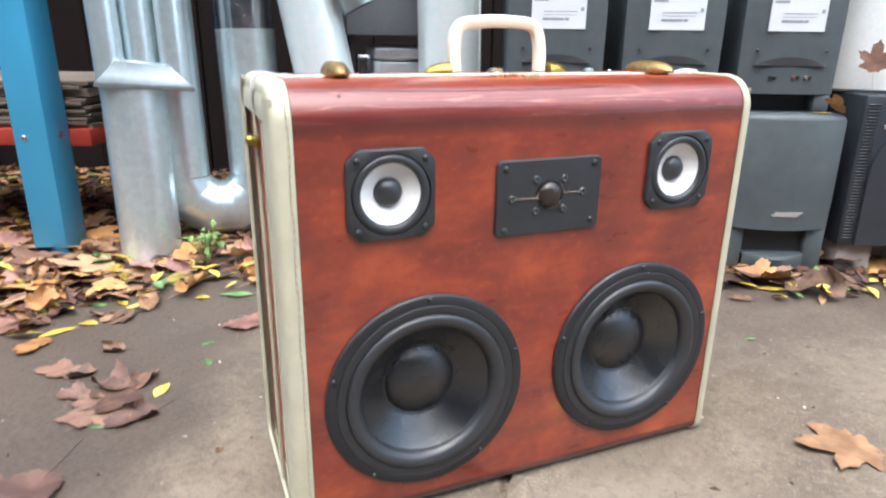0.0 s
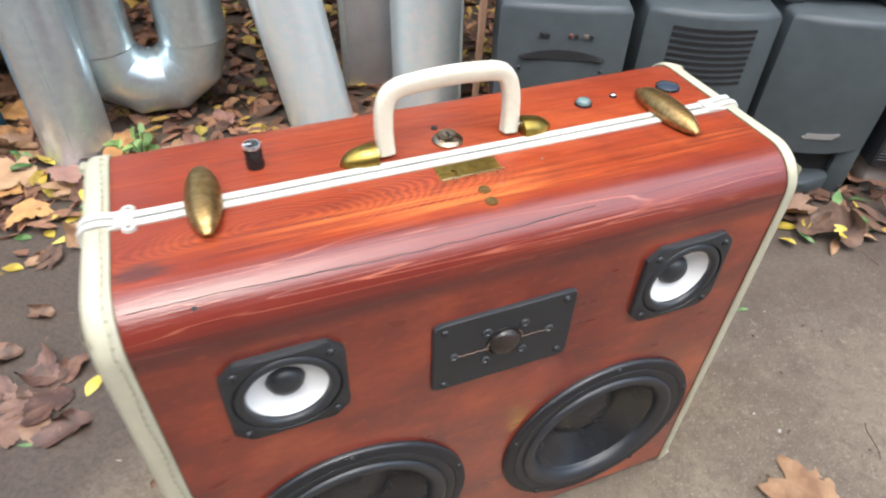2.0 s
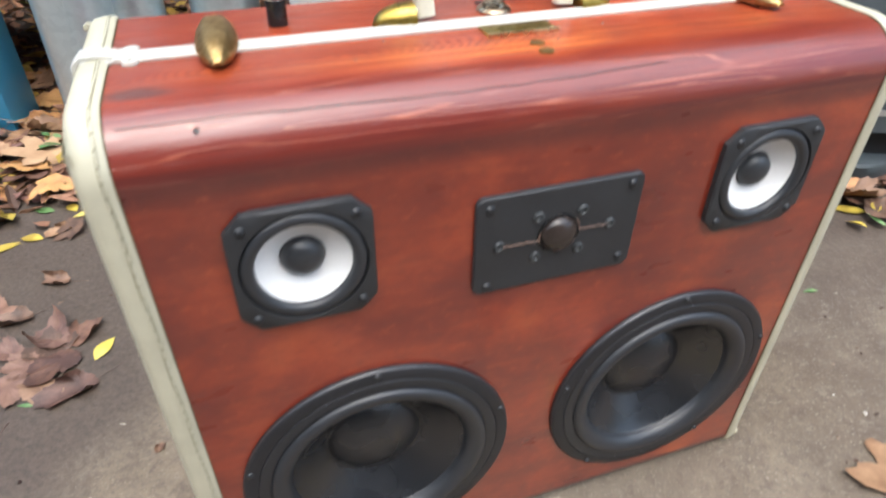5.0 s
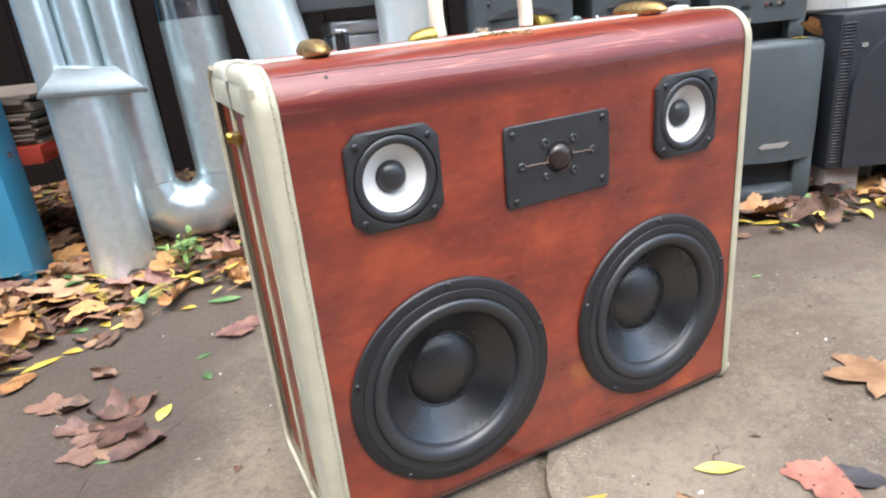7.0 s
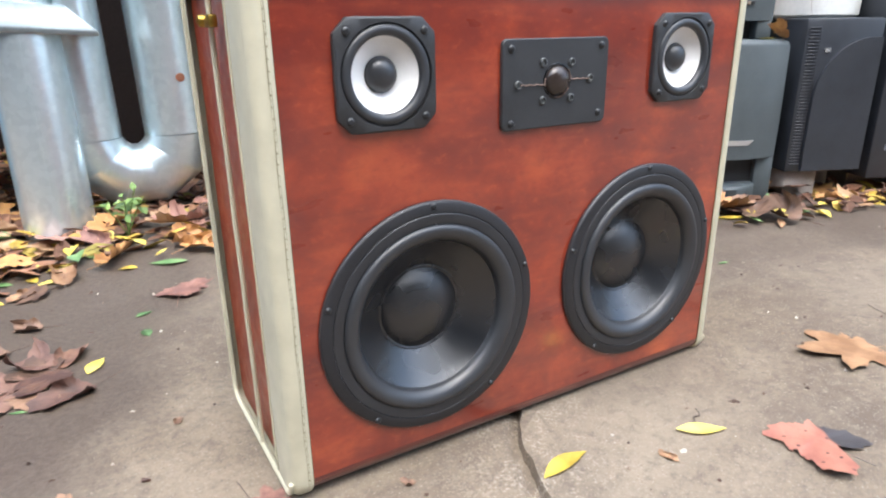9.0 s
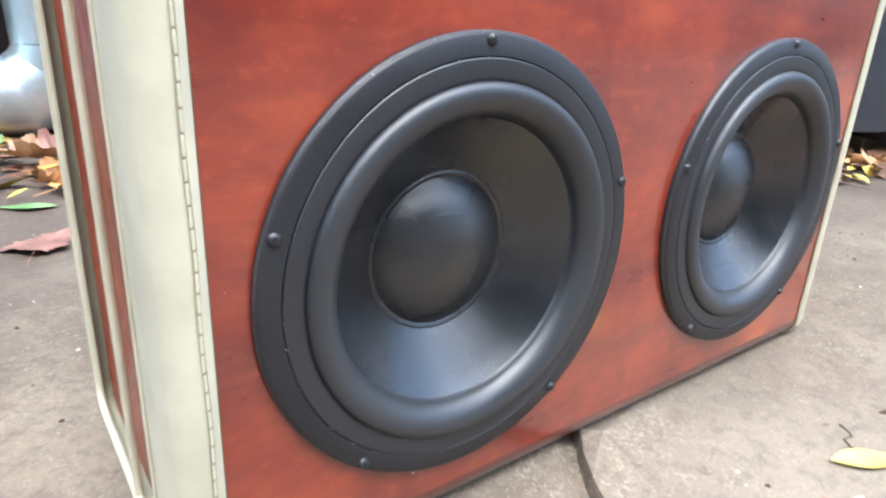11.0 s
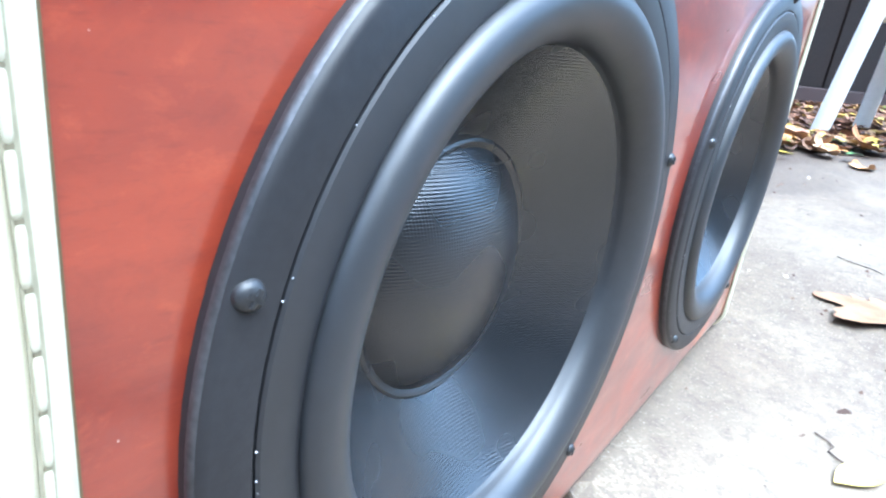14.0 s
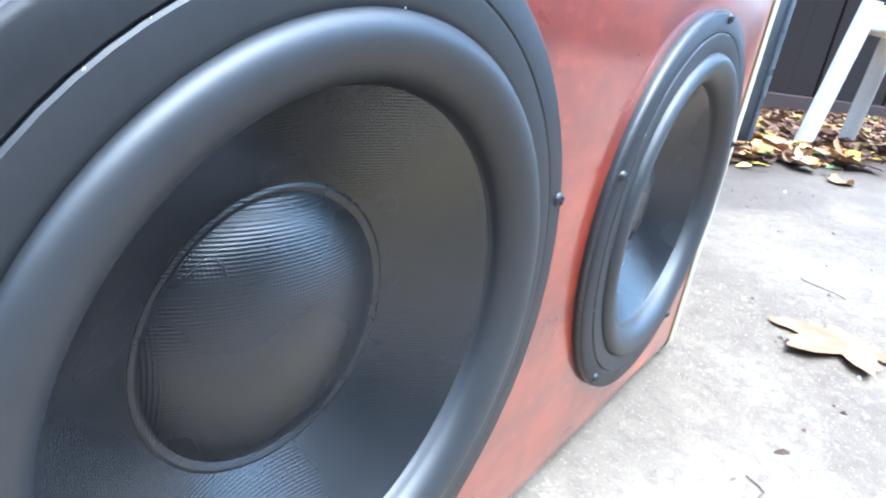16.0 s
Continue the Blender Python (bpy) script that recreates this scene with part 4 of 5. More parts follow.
def build_top_fittings():
    top = TALL
    # bullet-shaped draw latches
    for x, tilt in ((-0.1885, -2), (0.1955, 3)):
        loops = []
        for k in range(21):
            s = -1 + 2 * k / 20
            w = 0.0126 * (max(0.10, 1 - abs(s) ** 2.4) ** 0.62 if s < 0 else max(0.10, 1 - s ** 2.4) ** 0.55)
            h = 0.0125 * max(0.04, (1 - abs(s) ** 2.6)) ** 0.6
            y = 0.0395 * s
            loops.append([(w * cx, y, 0.0035 + h * cz) for cx, cz in ((-0.88, -0.25), (-1.0, 0.08), (-0.93, 0.3), (-0.62, 0.72), (-0.45, 0.83), (0, 0.88), (0.45, 0.83), (0.62, 0.72), (0.93, 0.3), (1.0, 0.08), (0.88, -0.25))])
        latch = part("latch", rings(loops, caps=(True, True)), DULL_BRASS, CASE, "aged brass bullet-shaped draw latch")
        latch.location, latch.rotation_euler = (x, 0.0955, top + 0.001), (0, 0, radians(tilt))
        part("latch_base", box(-0.007, 0.007, -0.026, 0.026, -0.0015, 0.004, 0.001), SCREW, latch)
    # handle with its two brackets
    hy = 0.113
    path = []
    for x, z in ((-0.0515, 0.002), (-0.0525, 0.020), (-0.0515, 0.038), (-0.0475, 0.049), (-0.040, 0.0545), (-0.028, 0.0565), (0.0, 0.0585), (0.028, 0.0575), (0.042, 0.0555), (0.0490, 0.050), (0.0528, 0.038), (0.0538, 0.020), (0.0528, 0.002)):
        path.append(Vector((x, hy + 0.10 * z, top + z * 0.95 + 0.001)))
    fine = []
    for a, b, c, d in zip([path[0]] + path, path, path[1:], path[2:] + [path[-1]]):
        for k in range(4):
            t = k / 4
            fine.append(0.5 * ((2 * b) + (c - a) * t + (2 * a - 5 * b + 4 * c - d) * t * t + (-a + 3 * b - 3 * c + d) * t ** 3))
    fine.append(path[-1])
    section = [(0.0069 * math.copysign(abs(math.cos(a)) ** 0.55, math.cos(a)), 0.0061 * math.copysign(abs(math.sin(a)) ** 0.55, math.sin(a))) for a in [2 * math.pi * i / 20 for i in range(20)]]
    handle = part("handle", sweep(fine, section, up=Vector((0, 1, 0.1))), PLASTIC_CREAM, CASE, "cream plastic carrying handle")
    for s, x0 in ((-1, -0.0605), (1, 0.0620)):
        loops = []
        for k in range(13):
            t = k / 12
            w = 0.0114 * (1 - t ** 2.4) ** 0.6 + 0.0003
            h = 0.0135 * (1 - t ** 2.2) ** 0.55 + 0.0003
            loops.append([(x0 + s * 0.0285 * t, hy - 0.0020 + w * cy, top + h * cz) for cy, cz in ((-1, 0), (-1, 0.35), (-0.78, 0.75), (-0.35, 0.97), (0.35, 0.97), (0.78, 0.75), (1, 0.35), (1, 0))])
        bracket = part("handle_bracket", rings(loops, caps=(True, True)), BRASS, CASE, "polished brass handle bracket")
        pin = [(x0 - s * 0.012, hy - 0.002, top + 0.008), (x0 + s * 0.002, hy - 0.002, top + 0.008)]
        part("pin", sweep(pin, circle(0.0022, 10)), CHROME, bracket)
    # volume knob
    knob = part("knob", lathe([(0.0066, 0.0), (0.0066, 0.018), (0.0060, 0.0195), (0.0, 0.0195)], 40, centre=(-0.148, 0.1315, top)), KNOB_BLACK, CASE, "black volume knob with a silver rim")
    part("rim", lathe([(0.0067, 0.0172), (0.0068, 0.0188), (0.0062, 0.0199), (0.0053, 0.0198)], 40, centre=(-0.148, 0.1315, top)), SILVER, knob)
    part("pointer", box(-0.1545, -0.1485, 0.1309, 0.1321, top + 0.0194, top + 0.0202), STICKER, knob)
    # key lock and its empty screw hole
    lock = part("lock", lathe([(0.0125, 0.0), (0.0125, 0.0014), (0.0112, 0.0030), (0.0088, 0.0040), (0.0080, 0.0062), (0.0066, 0.0066), (0.0060, 0.0054), (0.0050, 0.0054), (0.0045, 0.0064), (0.0, 0.0064)], 40, centre=(0.0015, 0.1185, top)), WORN_NICKEL, CASE, "round worn nickel key lock")
    part("keyhole", box(0.0006, 0.0024, 0.1155, 0.1215, top + 0.0058, top + 0.0067), GREY_DARK, lock)
    part("plug", lathe([(0.0030, 0.0), (0.0026, 0.0008), (0.0, 0.0008)], 20, centre=(-0.002, 0.1395, top)), GREY_DARK, CASE)
    # brass hasp plate with bent lip
    plate = part("hasp_plate", box(-0.0235, 0.0260, 0.0665, 0.0850, top - 0.0002, top + 0.0016, 0.0005, 1), BRASS, CASE, "small flat brass plate with hammered facets")
    part("lip", box(-0.0240, 0.0265, 0.0650, 0.0668, top - 0.0002, top + 0.0030, 0.0006), BRIGHT_BRASS, plate)
    for x, w in ((-0.0130, 0.0048), (0.0020, 0.0052)):
        bm = bmesh.new()
        p = [bm.verts.new(v) for v in ((x - w, 0.069, top + 0.0015), (x + w, 0.069, top + 0.0015), (x + w, 0.0825, top + 0.0015), (x - w, 0.0825, top + 0.0015), (x, 0.076, top + 0.0030))]
        for i in range(4):
            bm.faces.new((p[i], p[(i + 1) % 4], p[4]))
        part("facet", bm, BRASS, plate)
    # two flat screw heads, tacks
    for x, y, z in ((0.0022, 0.0480, top), (0.0016, 0.0338, top)):
        part("stud", lathe([(0.0048, 0.0), (0.0046, 0.0010), (0.0, 0.0014)], 24, centre=(x, y, z)), DULL_BRASS, CASE, "flat tarnished screw head")
    for x, y, r in ((-0.0895, 0.0795, 0.0011), (-0.1135, 0.0525, 0.0008), (0.062, 0.071, 0.0011), (0.018, 0.0505, 0.0010)):
        part("tack", lathe([(r, 0.0), (r * 0.7, 0.0007), (0.0, 0.0008)], 12, centre=(x, y, top)), WIRE, CASE)
    # knot hole in the rounded edge, dowel mark
    a = radians(137)
    hole = part("nail_hole", lathe([(0.0017, 0.0), (0.0015, 0.0004), (0.0, 0.0002)], 16), GREY_DARK, CASE)
    hole.matrix_local = Matrix.Translation((-0.2060, 0.034 + 0.0340 * math.cos(a), TALL - 0.034 + 0.0340 * math.sin(a))) @ Vector((0, math.cos(a), math.sin(a))).to_track_quat("Z", "Y").to_matrix().to_4x4()
    # switch, jack and lamp button
    for x, y, r, h, mat, name, label in ((0.137, 0.1355, 0.0068, 0.0062, PALE_BUTTON, "push_button", "pale green domed push button"), (0.170, 0.1390, 0.0030, 0.0036, CHROME, "jack_socket", "small chrome socket"), (0.2285, 0.1378, 0.0098, 0.0034, LED_BLUE, "lamp_button", "flat slate-coloured glossy button")):
        button = part(name, lathe([(r * 1.16, 0.0), (r * 1.14, 0.0016), (r * 1.02, 0.0020)], 32, centre=(x, y, top)), KNOB_BLACK, CASE, label)
        part("cap", lathe([(r, 0.0012)] + [(r * math.cos(radians(q)), 0.0016 + (h - 0.0016) * math.sin(radians(q))) for q in range(0, 91, 15)], 32, centre=(x, y, top)), mat, button)
    # brass latch on the end
    tab = part("end_latch", box(-HALF - 0.0065, -HALF + 0.0005, 0.072, 0.092, 0.394, 0.404, 0.002), BRASS, CASE, "small polished brass catch")
    part("catch_knob", lathe([(0.0048, 0.0), (0.0045, 0.004), (0.0, 0.006)], 20, centre=(0, 0, 0)), BRASS, tab).matrix_local = Matrix.Translation((-HALF - 0.006, 0.093, 0.399)) @ Matrix.Rotation(radians(-90), 4, "Y")


build_top_fittings()


# ---- stored loudspeakers ----
def tower_body(kind, foot):
    """Grey module, front at y = 0, standing on z = 0."""
    w, d, h = (0.097 if kind == "rear" else 0.105), 0.30, 0.335
    bulge = 0.028 if kind in ("front", "louver") else 0.012
    loops = []
    for z, g in ((foot, 0.0), (foot + 0.005, 0.0), (h * 0.5, 0.001), (h - 0.012, 0.0), (h - 0.004, -0.004), (h, -0.012)):
        loop = []
        for i in range(9):
            a = -1 + 2 * i / 8
            loop.append((a * (w + g), bulge * a * a - g * 0.6, z))
        loop += [(w + g, d + g, z), (-w - g, d + g, z)]
        loops.append(loop)
    return rings(loops, caps=(True, True), smooth=False)


def build_tower(u, v, z, kind, label, lean=0.0):
    t = thing("grey_loudspeaker", row_spot(u, v, z), label, "loudspeaker", "stacked grey loudspeakers", rz=ROW_TURN)
    foot = {"front": 0.098, "rear": 0.036}.get(kind, 0.05)
    wide = 0.0965 if kind == "rear" else 0.1045
    part("body", tower_body(kind, foot), GREY_PLASTIC, t)
    for s in (-1, 1):
        part("foot", box(min(s * 0.064, s * wide), max(s * 0.064, s * wide), 0.024 if kind in ("front", "louver") else 0.010, 0.30, 0.0, foot + 0.0005, 0.004), GREY_PLASTIC, t)
    part("port", box(-0.0645, 0.0645, 0.036, 0.29, 0.001, foot - 0.0005), GREY_DARK, t, "dark open port")
    if kind == "front":
        xs = [-0.064 + 0.128 * i / 14 for i in range(15)]
        lip = []
        for k, zz in ((0.55, 0.004), (0.8, 0.007), (0.95, 0.020), (1.0, 0.036), (0.9, 0.041), (-0.6, 0.044)):
            lip.append([(x, 0.026 - 0.034 * (1 - (x / 0.074) ** 2) * k, zz) for x in xs])
        part("lip", rings(lip, closed=False), GREY_PLASTIC, t, "curved grey lip under the port")
        bm = bmesh.new()
        vs = [bm.verts.new(p) for p in ((-0.022, -0.0012, 0.128), (0.026, -0.0012, 0.128), (0.038, -0.0012, 0.138), (-0.018, -0.0012, 0.138), (-0.020, -0.0012, 0.133), (-0.026, -0.0012, 0.132))]
        bm.faces.new(vs)
        ext = bmesh.ops.extrude_face_region(bm, geom=bm.faces[:])
        bmesh.ops.translate(bm, vec=(0, 0.006, 0), verts=[e for e in ext["geom"] if isinstance(e, bmesh.types.BMVert)])
        bmesh.ops.recalc_face_normals(bm, faces=bm.faces)
        part("badge", bm, SILVER, t, "plain silver badge")
    if kind in ("rear", "low"):
        zs = 0.157 if kind == "rear" else 0.21
        if kind == "rear":
            sticker = part("sticker", box(-0.054, 0.054, -0.0012, 0.014, zs, zs + 0.062), STICKER, t, "white paper label with grey print")
            for x0, x1, z0, z1 in ((-0.050, -0.022, 0.052, 0.057), (-0.030, 0.036, 0.032, 0.0335), (-0.032, 0.010, 0.016, 0.021), (0.012, 0.020, 0.016, 0.021), (0.043, 0.049, 0.034, 0.041), (-0.030, 0.034, 0.026, 0.027)):
                part("print_bar", box(x0, x1, -0.0017, -0.0009, zs + z0, zs + z1), INK, sticker)
        arc = [[(x, 0.004 + dy, zz + (0.0 if kind == "rear" else 0.156) + 0.018 * (1 - (x / 0.075) ** 2) * k) for x in [-0.070 + 0.14 * i / 16 for i in range(17)]] for zz, k, dy in ((0.092, 0.0, -0.006), (0.092, 0.9, -0.0045), (0.092, 1.0, 0.002))]
        part("arch_recess", rings(arc, closed=False), GREY_DARK, t, "dark arched grip recess")
        row = 0.0 if kind == "rear" else 0.219
        for x, mat in ((-0.036, GREY_DARK), (-0.027, GREY_DARK), (0.010, TERMINAL_RED), (0.019, GREY_DARK), (0.034, CARD), (0.043, GREY_DARK)):
            part("terminal", box(x - 0.0034, x + 0.0034, -0.003, 0.001, 0.066 + row, 0.073 + row, 0.001, 1), mat, t)
        put_screws(t, [(-0.068, 0.001, 0.120 + row / 2), (0.068, 0.001, 0.120 + row / 2)], 0.9)
    if kind == "louver":
        for k in range(9):
            line = [(a * 0.066, 0.028 * (a * 0.066 / 0.105) ** 2 - 0.0004, 0.220 + 0.011 * k) for a in (-1, -0.66, -0.33, 0, 0.33, 0.66, 1)]
            part("louver", sweep(line, [(-0.0012, -0.0026), (-0.0012, 0.0026), (0.0010, 0.0032), (0.0010, -0.0032)], up=Vector((0, 0, 1))), GREY_DARK, t, "thin dark louvre slot")
    return t


for u, kind, label in ((-0.008, "front", "grey plastic loudspeaker with a curved lip and silver badge"), (-0.235, "louver", "grey plastic loudspeaker with horizontal louvres"), (-0.47, "low", "grey plastic loudspeaker with a row of sockets")):
    build_tower(u, 0.0, 0.024, kind, label)
for u in (-0.022, -0.256, -0.490):
    build_tower(u, 0.055, 0.3595, "rear", "grey plastic loudspeaker with a white label stacked upon another")


def build_black_sub(u, v, z, w, h, label, louvres=True):
    t = thing("black_subwoofer", row_spot(u, v, z), label, "subwoofer", "black subwoofers", rz=ROW_TURN)
    part("cabinet", box(0, w, 0, 0.36, 0, h, 0.006), BLACK_BOX, t)
    if louvres:
        first = None
        for k in range(44):
            zz = 0.016 + k * (h - 0.03) / 44
            if first is None:
                first = part("louver", box(0, 0.024, -0.0022, 0.003, 0, 0.0034, 0.0008, 1), BLACK_BOX, t)
                first.location = (0.006, 0, zz)
            else:
                again(first, t, (0.006, 0, zz))
        # raised front panel with an arched shoulder
        front, back = [], []
        for i in range(17):
            a = radians(180 - 80 * i / 16)
            front.append((0.150 + 0.118 * math.cos(a), -0.007, 0.150 + 0.125 * math.sin(a)))
        front = [(0.032, -0.007, 0.004)] + front + [(w - 0.004, -0.007, 0.274), (w - 0.004, -0.007, 0.004)]
        back = [(x, 0.002, z) for x, _, z in front]
        part("front_panel", rings([back, front], caps=(False, True), smooth=False), BLACK_BOX, t)
        part("badge", box(0.044, 0.056, -0.0025, 0.001, h - 0.066, h - 0.058), SILVER, t)
    else:
        part("edge_trim", box(w - 0.012, w + 0.003, -0.004, 0.012, 0.0, h, 0.003), plain("worn_black_trim", (0.06, 0.07, 0.085), 0.3), t, "worn shiny corner trim")
        part("label_strip", box(0.03, w - 0.05, -0.002, 0.001, 0.062, 0.074), plain("pale_grey_strip", (0.16, 0.18, 0.22), 0.4), t)
    return t


build_black_sub(0.122, 0.02, 0.087, 0.168, 0.312, "black vinyl subwoofer with louvred side raised on blocks")
build_black_sub(0.312, 0.02, 0.066, 0.192, 0.42, "black vinyl subwoofer with worn corner trim standing on a block", False)
for u, v, w, h in ((0.134, 0.035, 0.075, 0.0865), (0.244, 0.10, 0.04, 0.0865), (0.33, 0.10, 0.15, 0.0655)):
    blk = thing("concrete_block", row_spot(u, v, 0.022), "rough grey concrete block half buried in leaves", "block", "blocks", rz=ROW_TURN)
    part("block", box(0, w, 0, 0.20, -0.01, h - 0.022, 0.006), BRICK, blk)


def build_slat():
    x, y, z = row_spot(-0.608, 0.06)
    slat = part("wooden_slat", box(-0.006, 0.006, 0, 0.05, 0, 0.332, 0.002, 1), plain("tan_raw_wood", (0.26, 0.155, 0.095), 0.7, grain=25, vary=0.25))
    slat.location, slat.rotation_euler = (x, y, 0.025), (0, radians(1.0), radians(ROW_TURN))
    tagged(slat, "thin tan wooden slat standing beside a grey loudspeaker", "slat")


build_slat()


def build_bucket():
    t = thing("white_tub", row_spot(0.205, 0.190, 0.3995), "white plastic tub standing on a black subwoofer", "tub")
    k = 0.98
    part("tub", lathe([(r * k, h) for r, h in ((0.0, 0.0), (0.115, 0.0), (0.122, 0.006), (0.128, 0.20), (0.134, 0.205), (0.134, 0.215), (0.124, 0.215), (0.118, 0.01), (0.0, 0.008))], 56), WHITE_PLASTIC, t)


build_bucket()


# ---- ducts, rack and cases ----
def zinc_thing(name, label, base):
    return thing(name, base, label, "pipe", "galvanised pipes")


def build_pipes():
    # round pipe with a flared collar and three narrow flues
    b = Vector((-0.420, 0.942, 0.040))
    t = zinc_thing("flue_pipe", "galvanised steel pipe with a flared collar and narrow flues above", b)
    lean = Vector((0.002, 0.02, 0.0))
    p = part("pipe", pipe((0, -0.001, -0.014), (lean.x, lean.y, 0.352), 0.0618), ZINC, t)
    part("seam", sweep([(-0.004, -0.0626, -0.012), (-0.002, -0.0430, 0.345)], [(-0.0022, -0.001), (-0.0022, 0.0018), (0.0022, 0.0018), (0.0022, -0.001)], up=Vector((0, -1, 0))), ZINC, p)
    collar = []
    for z, w, d in ((0.352, 0.064, 0.052), (0.351, 0.092, 0.074), (0.355, 0.0935, 0.0755), (0.361, 0.090, 0.074), (0.374, 0.076, 0.069), (0.390, 0.060, 0.063), (0.400, 0.051, 0.060), (0.4035, 0.046, 0.054)):
        collar.append([(0.030 + w * a, 0.03 + d * c, z - 0.006 * a) for a, c in ((-1, -1), (-0.5, -1), (0, -1), (0.5, -1), (1, -1), (1, 0), (1, 1), (0, 1), (-1, 1), (-1, 0))])
    part("collar", rings(collar, caps=(True, True), smooth=False), DARK_ZINC, t)
    for x, y, r, z0 in ((-0.033, 0.004, 0.029, 0.362), (0.026, 0.034, 0.034, 0.39), (0.091, 0.004, 0.029, 0.356)):
        part("flue", pipe((x, y, z0), (x - 0.008, y + 0.03, 1.25), r), ZINC, t)

    # return bend: two arms and a segmented elbow
    b = Vector((-0.256, 1.045, 0.032))
    t = zinc_thing("return_bend_pipe", "galvanised steel pipe bent back on itself through a segmented elbow", b)
    arm, r = 0.0870, 0.064
    zc = 0.153
    for s in (-1, 1):
        arm_part = part("arm", pipe((s * arm, 0, zc), (s * arm - 0.01, 0.03, 1.25) if s < 0 else (s * arm - 0.003, 0.009, zc + 0.325), r if s < 0 else 0.0655), ZINC, t)
        if s > 0:
            rust = part("rust_spot", lathe([(0.009, 0.0), (0.007, 0.0006), (0.0, 0.0008)], 14), RUST, arm_part)
            rust.matrix_local = Matrix.Translation((arm + 0.012, -0.0625, 0.27)) @ Matrix.Rotation(radians(90), 4, "X")
            part("sleeve", pipe((s * arm - 0.0030, 0.009, zc + 0.30), (s * arm - 0.012, 0.03, 1.25), 0.0632), CHROME, arm_part, "shiny inner sleeve")
    loops = []
    segs = 5
    for i in range(segs + 1):
        a = math.pi + math.pi * i / segs
        d = Vector((math.cos(a), 0, math.sin(a)))
        c = d * arm + Vector((0, 0, zc))
        # mitre joint: section stretched along the bend's radius
        k = 1 / math.cos(math.pi / segs / 2) if 0 < i < segs else 1.0
        loops.append([c + d * (min(r * math.cos(q) * k, 9)) + Vector((0, r * math.sin(q), 0)) for q in [2 * math.pi * j / 40 for j in range(40)]])
    for la, lb in zip(loops, loops[1:]):
        part("elbow_segment", rings([la, lb]), ZINC, t)

    # leaning pipe
    b = Vector((0.042, 0.900, 0.042))
    t = zinc_thing("leaning_pipe", "galvanised steel pipe leaning against the stack, sky reflection in its pale colour", b)
    p = part("pipe", pipe((0.0026, -0.0015, -0.016), (-0.17, 0.10, 1.05), 0.066), SKY_LIT_ZINC, t)
    part("branch", pipe((0.008, -0.03, 0.515), (-0.11, 0.01, 0.78), 0.037), DARK_ZINC, p, "short dull grey branch pipe")
    part("seam", sweep([(0.045, -0.047, 0.0), (-0.125, 0.053, 1.05)], [(-0.002, -0.001), (-0.002, 0.0012), (0.002, 0.0012), (0.002, -0.001)], up=Vector((0, -1, 0))), SKY_LIT_ZINC, p)

    # upright pipe behind the handle
    b = Vector((0.272, 0.880, 0.042))
    t = zinc_thing("upright_pipe", "galvanised steel pipe standing upright, sky reflection in its pale colour", b)
    p = part("pipe", pipe((0, 0, -0.016), (-0.01, 0.03, 1.15), 0.0725), SKY_LIT_ZINC, t)
    part("seam", sweep([(0.055, -0.049, 0.0), (0.045, -0.019, 1.15)], [(-0.002, -0.001), (-0.002, 0.0012), (0.002, 0.0012), (0.002, -0.001)], up=Vector((0, -1, 0))), SKY_LIT_ZINC, p)


build_pipes()


def build_rack():
    t = thing("storage_rack", (-0.628, 1.025, 0.026), "blue painted steel post with a red shelf", "rack", rz=-22)
    post = part("post", box(-0.036, 0.036, 0.0, 0.085, 0.0, 1.3, 0.003), BLUE, t)
    for x, z in ((-0.012, 0.26), (0.0, 0.56)):
        part("bolt", lathe([(0.0062, 0.002), (0.006, -0.003), (0.003, -0.005), (0.0, -0.005)], 16, "y", (x, 0, z)), CHROME, post)
    side_bolt = part("bolt", lathe([(0.0062, -0.002), (0.006, 0.003), (0.003, 0.005), (0.0, 0.005)], 16, centre=(0, 0, 0)), CHROME, post)
    side_bolt.matrix_local = Matrix.Translation((0.036, 0.045, 0.262)) @ Matrix.Rotation(radians(90), 4, "Y")
    part("shelf", box(-0.55, 0.080, 0.086, 0.55, 0.230, 0.268, 0.003), RED, t, "red painted shelf edge")
    part("rear_post", box(-0.036, 0.036, 0.56, 0.63, 0.0, 1.3, 0.003), BLUE, t)
    s = thing("cardboard_stack", (0, 0, 0), "stack of thin grey-brown card sheets on a red shelf", "cardboard")
    s.matrix_world = t.matrix_basis @ Matrix.Translation((0, 0, 0.269))
    for k in range(12):
        a = random.uniform(-0.012, 0.012)
        part("sheet", box(-0.53 + a, 0.070 + a, 0.10 + a, 0.52, 0.0085 * k, 0.0085 * k + random.uniform(0.0045, 0.008)), CARD, s)


build_rack()


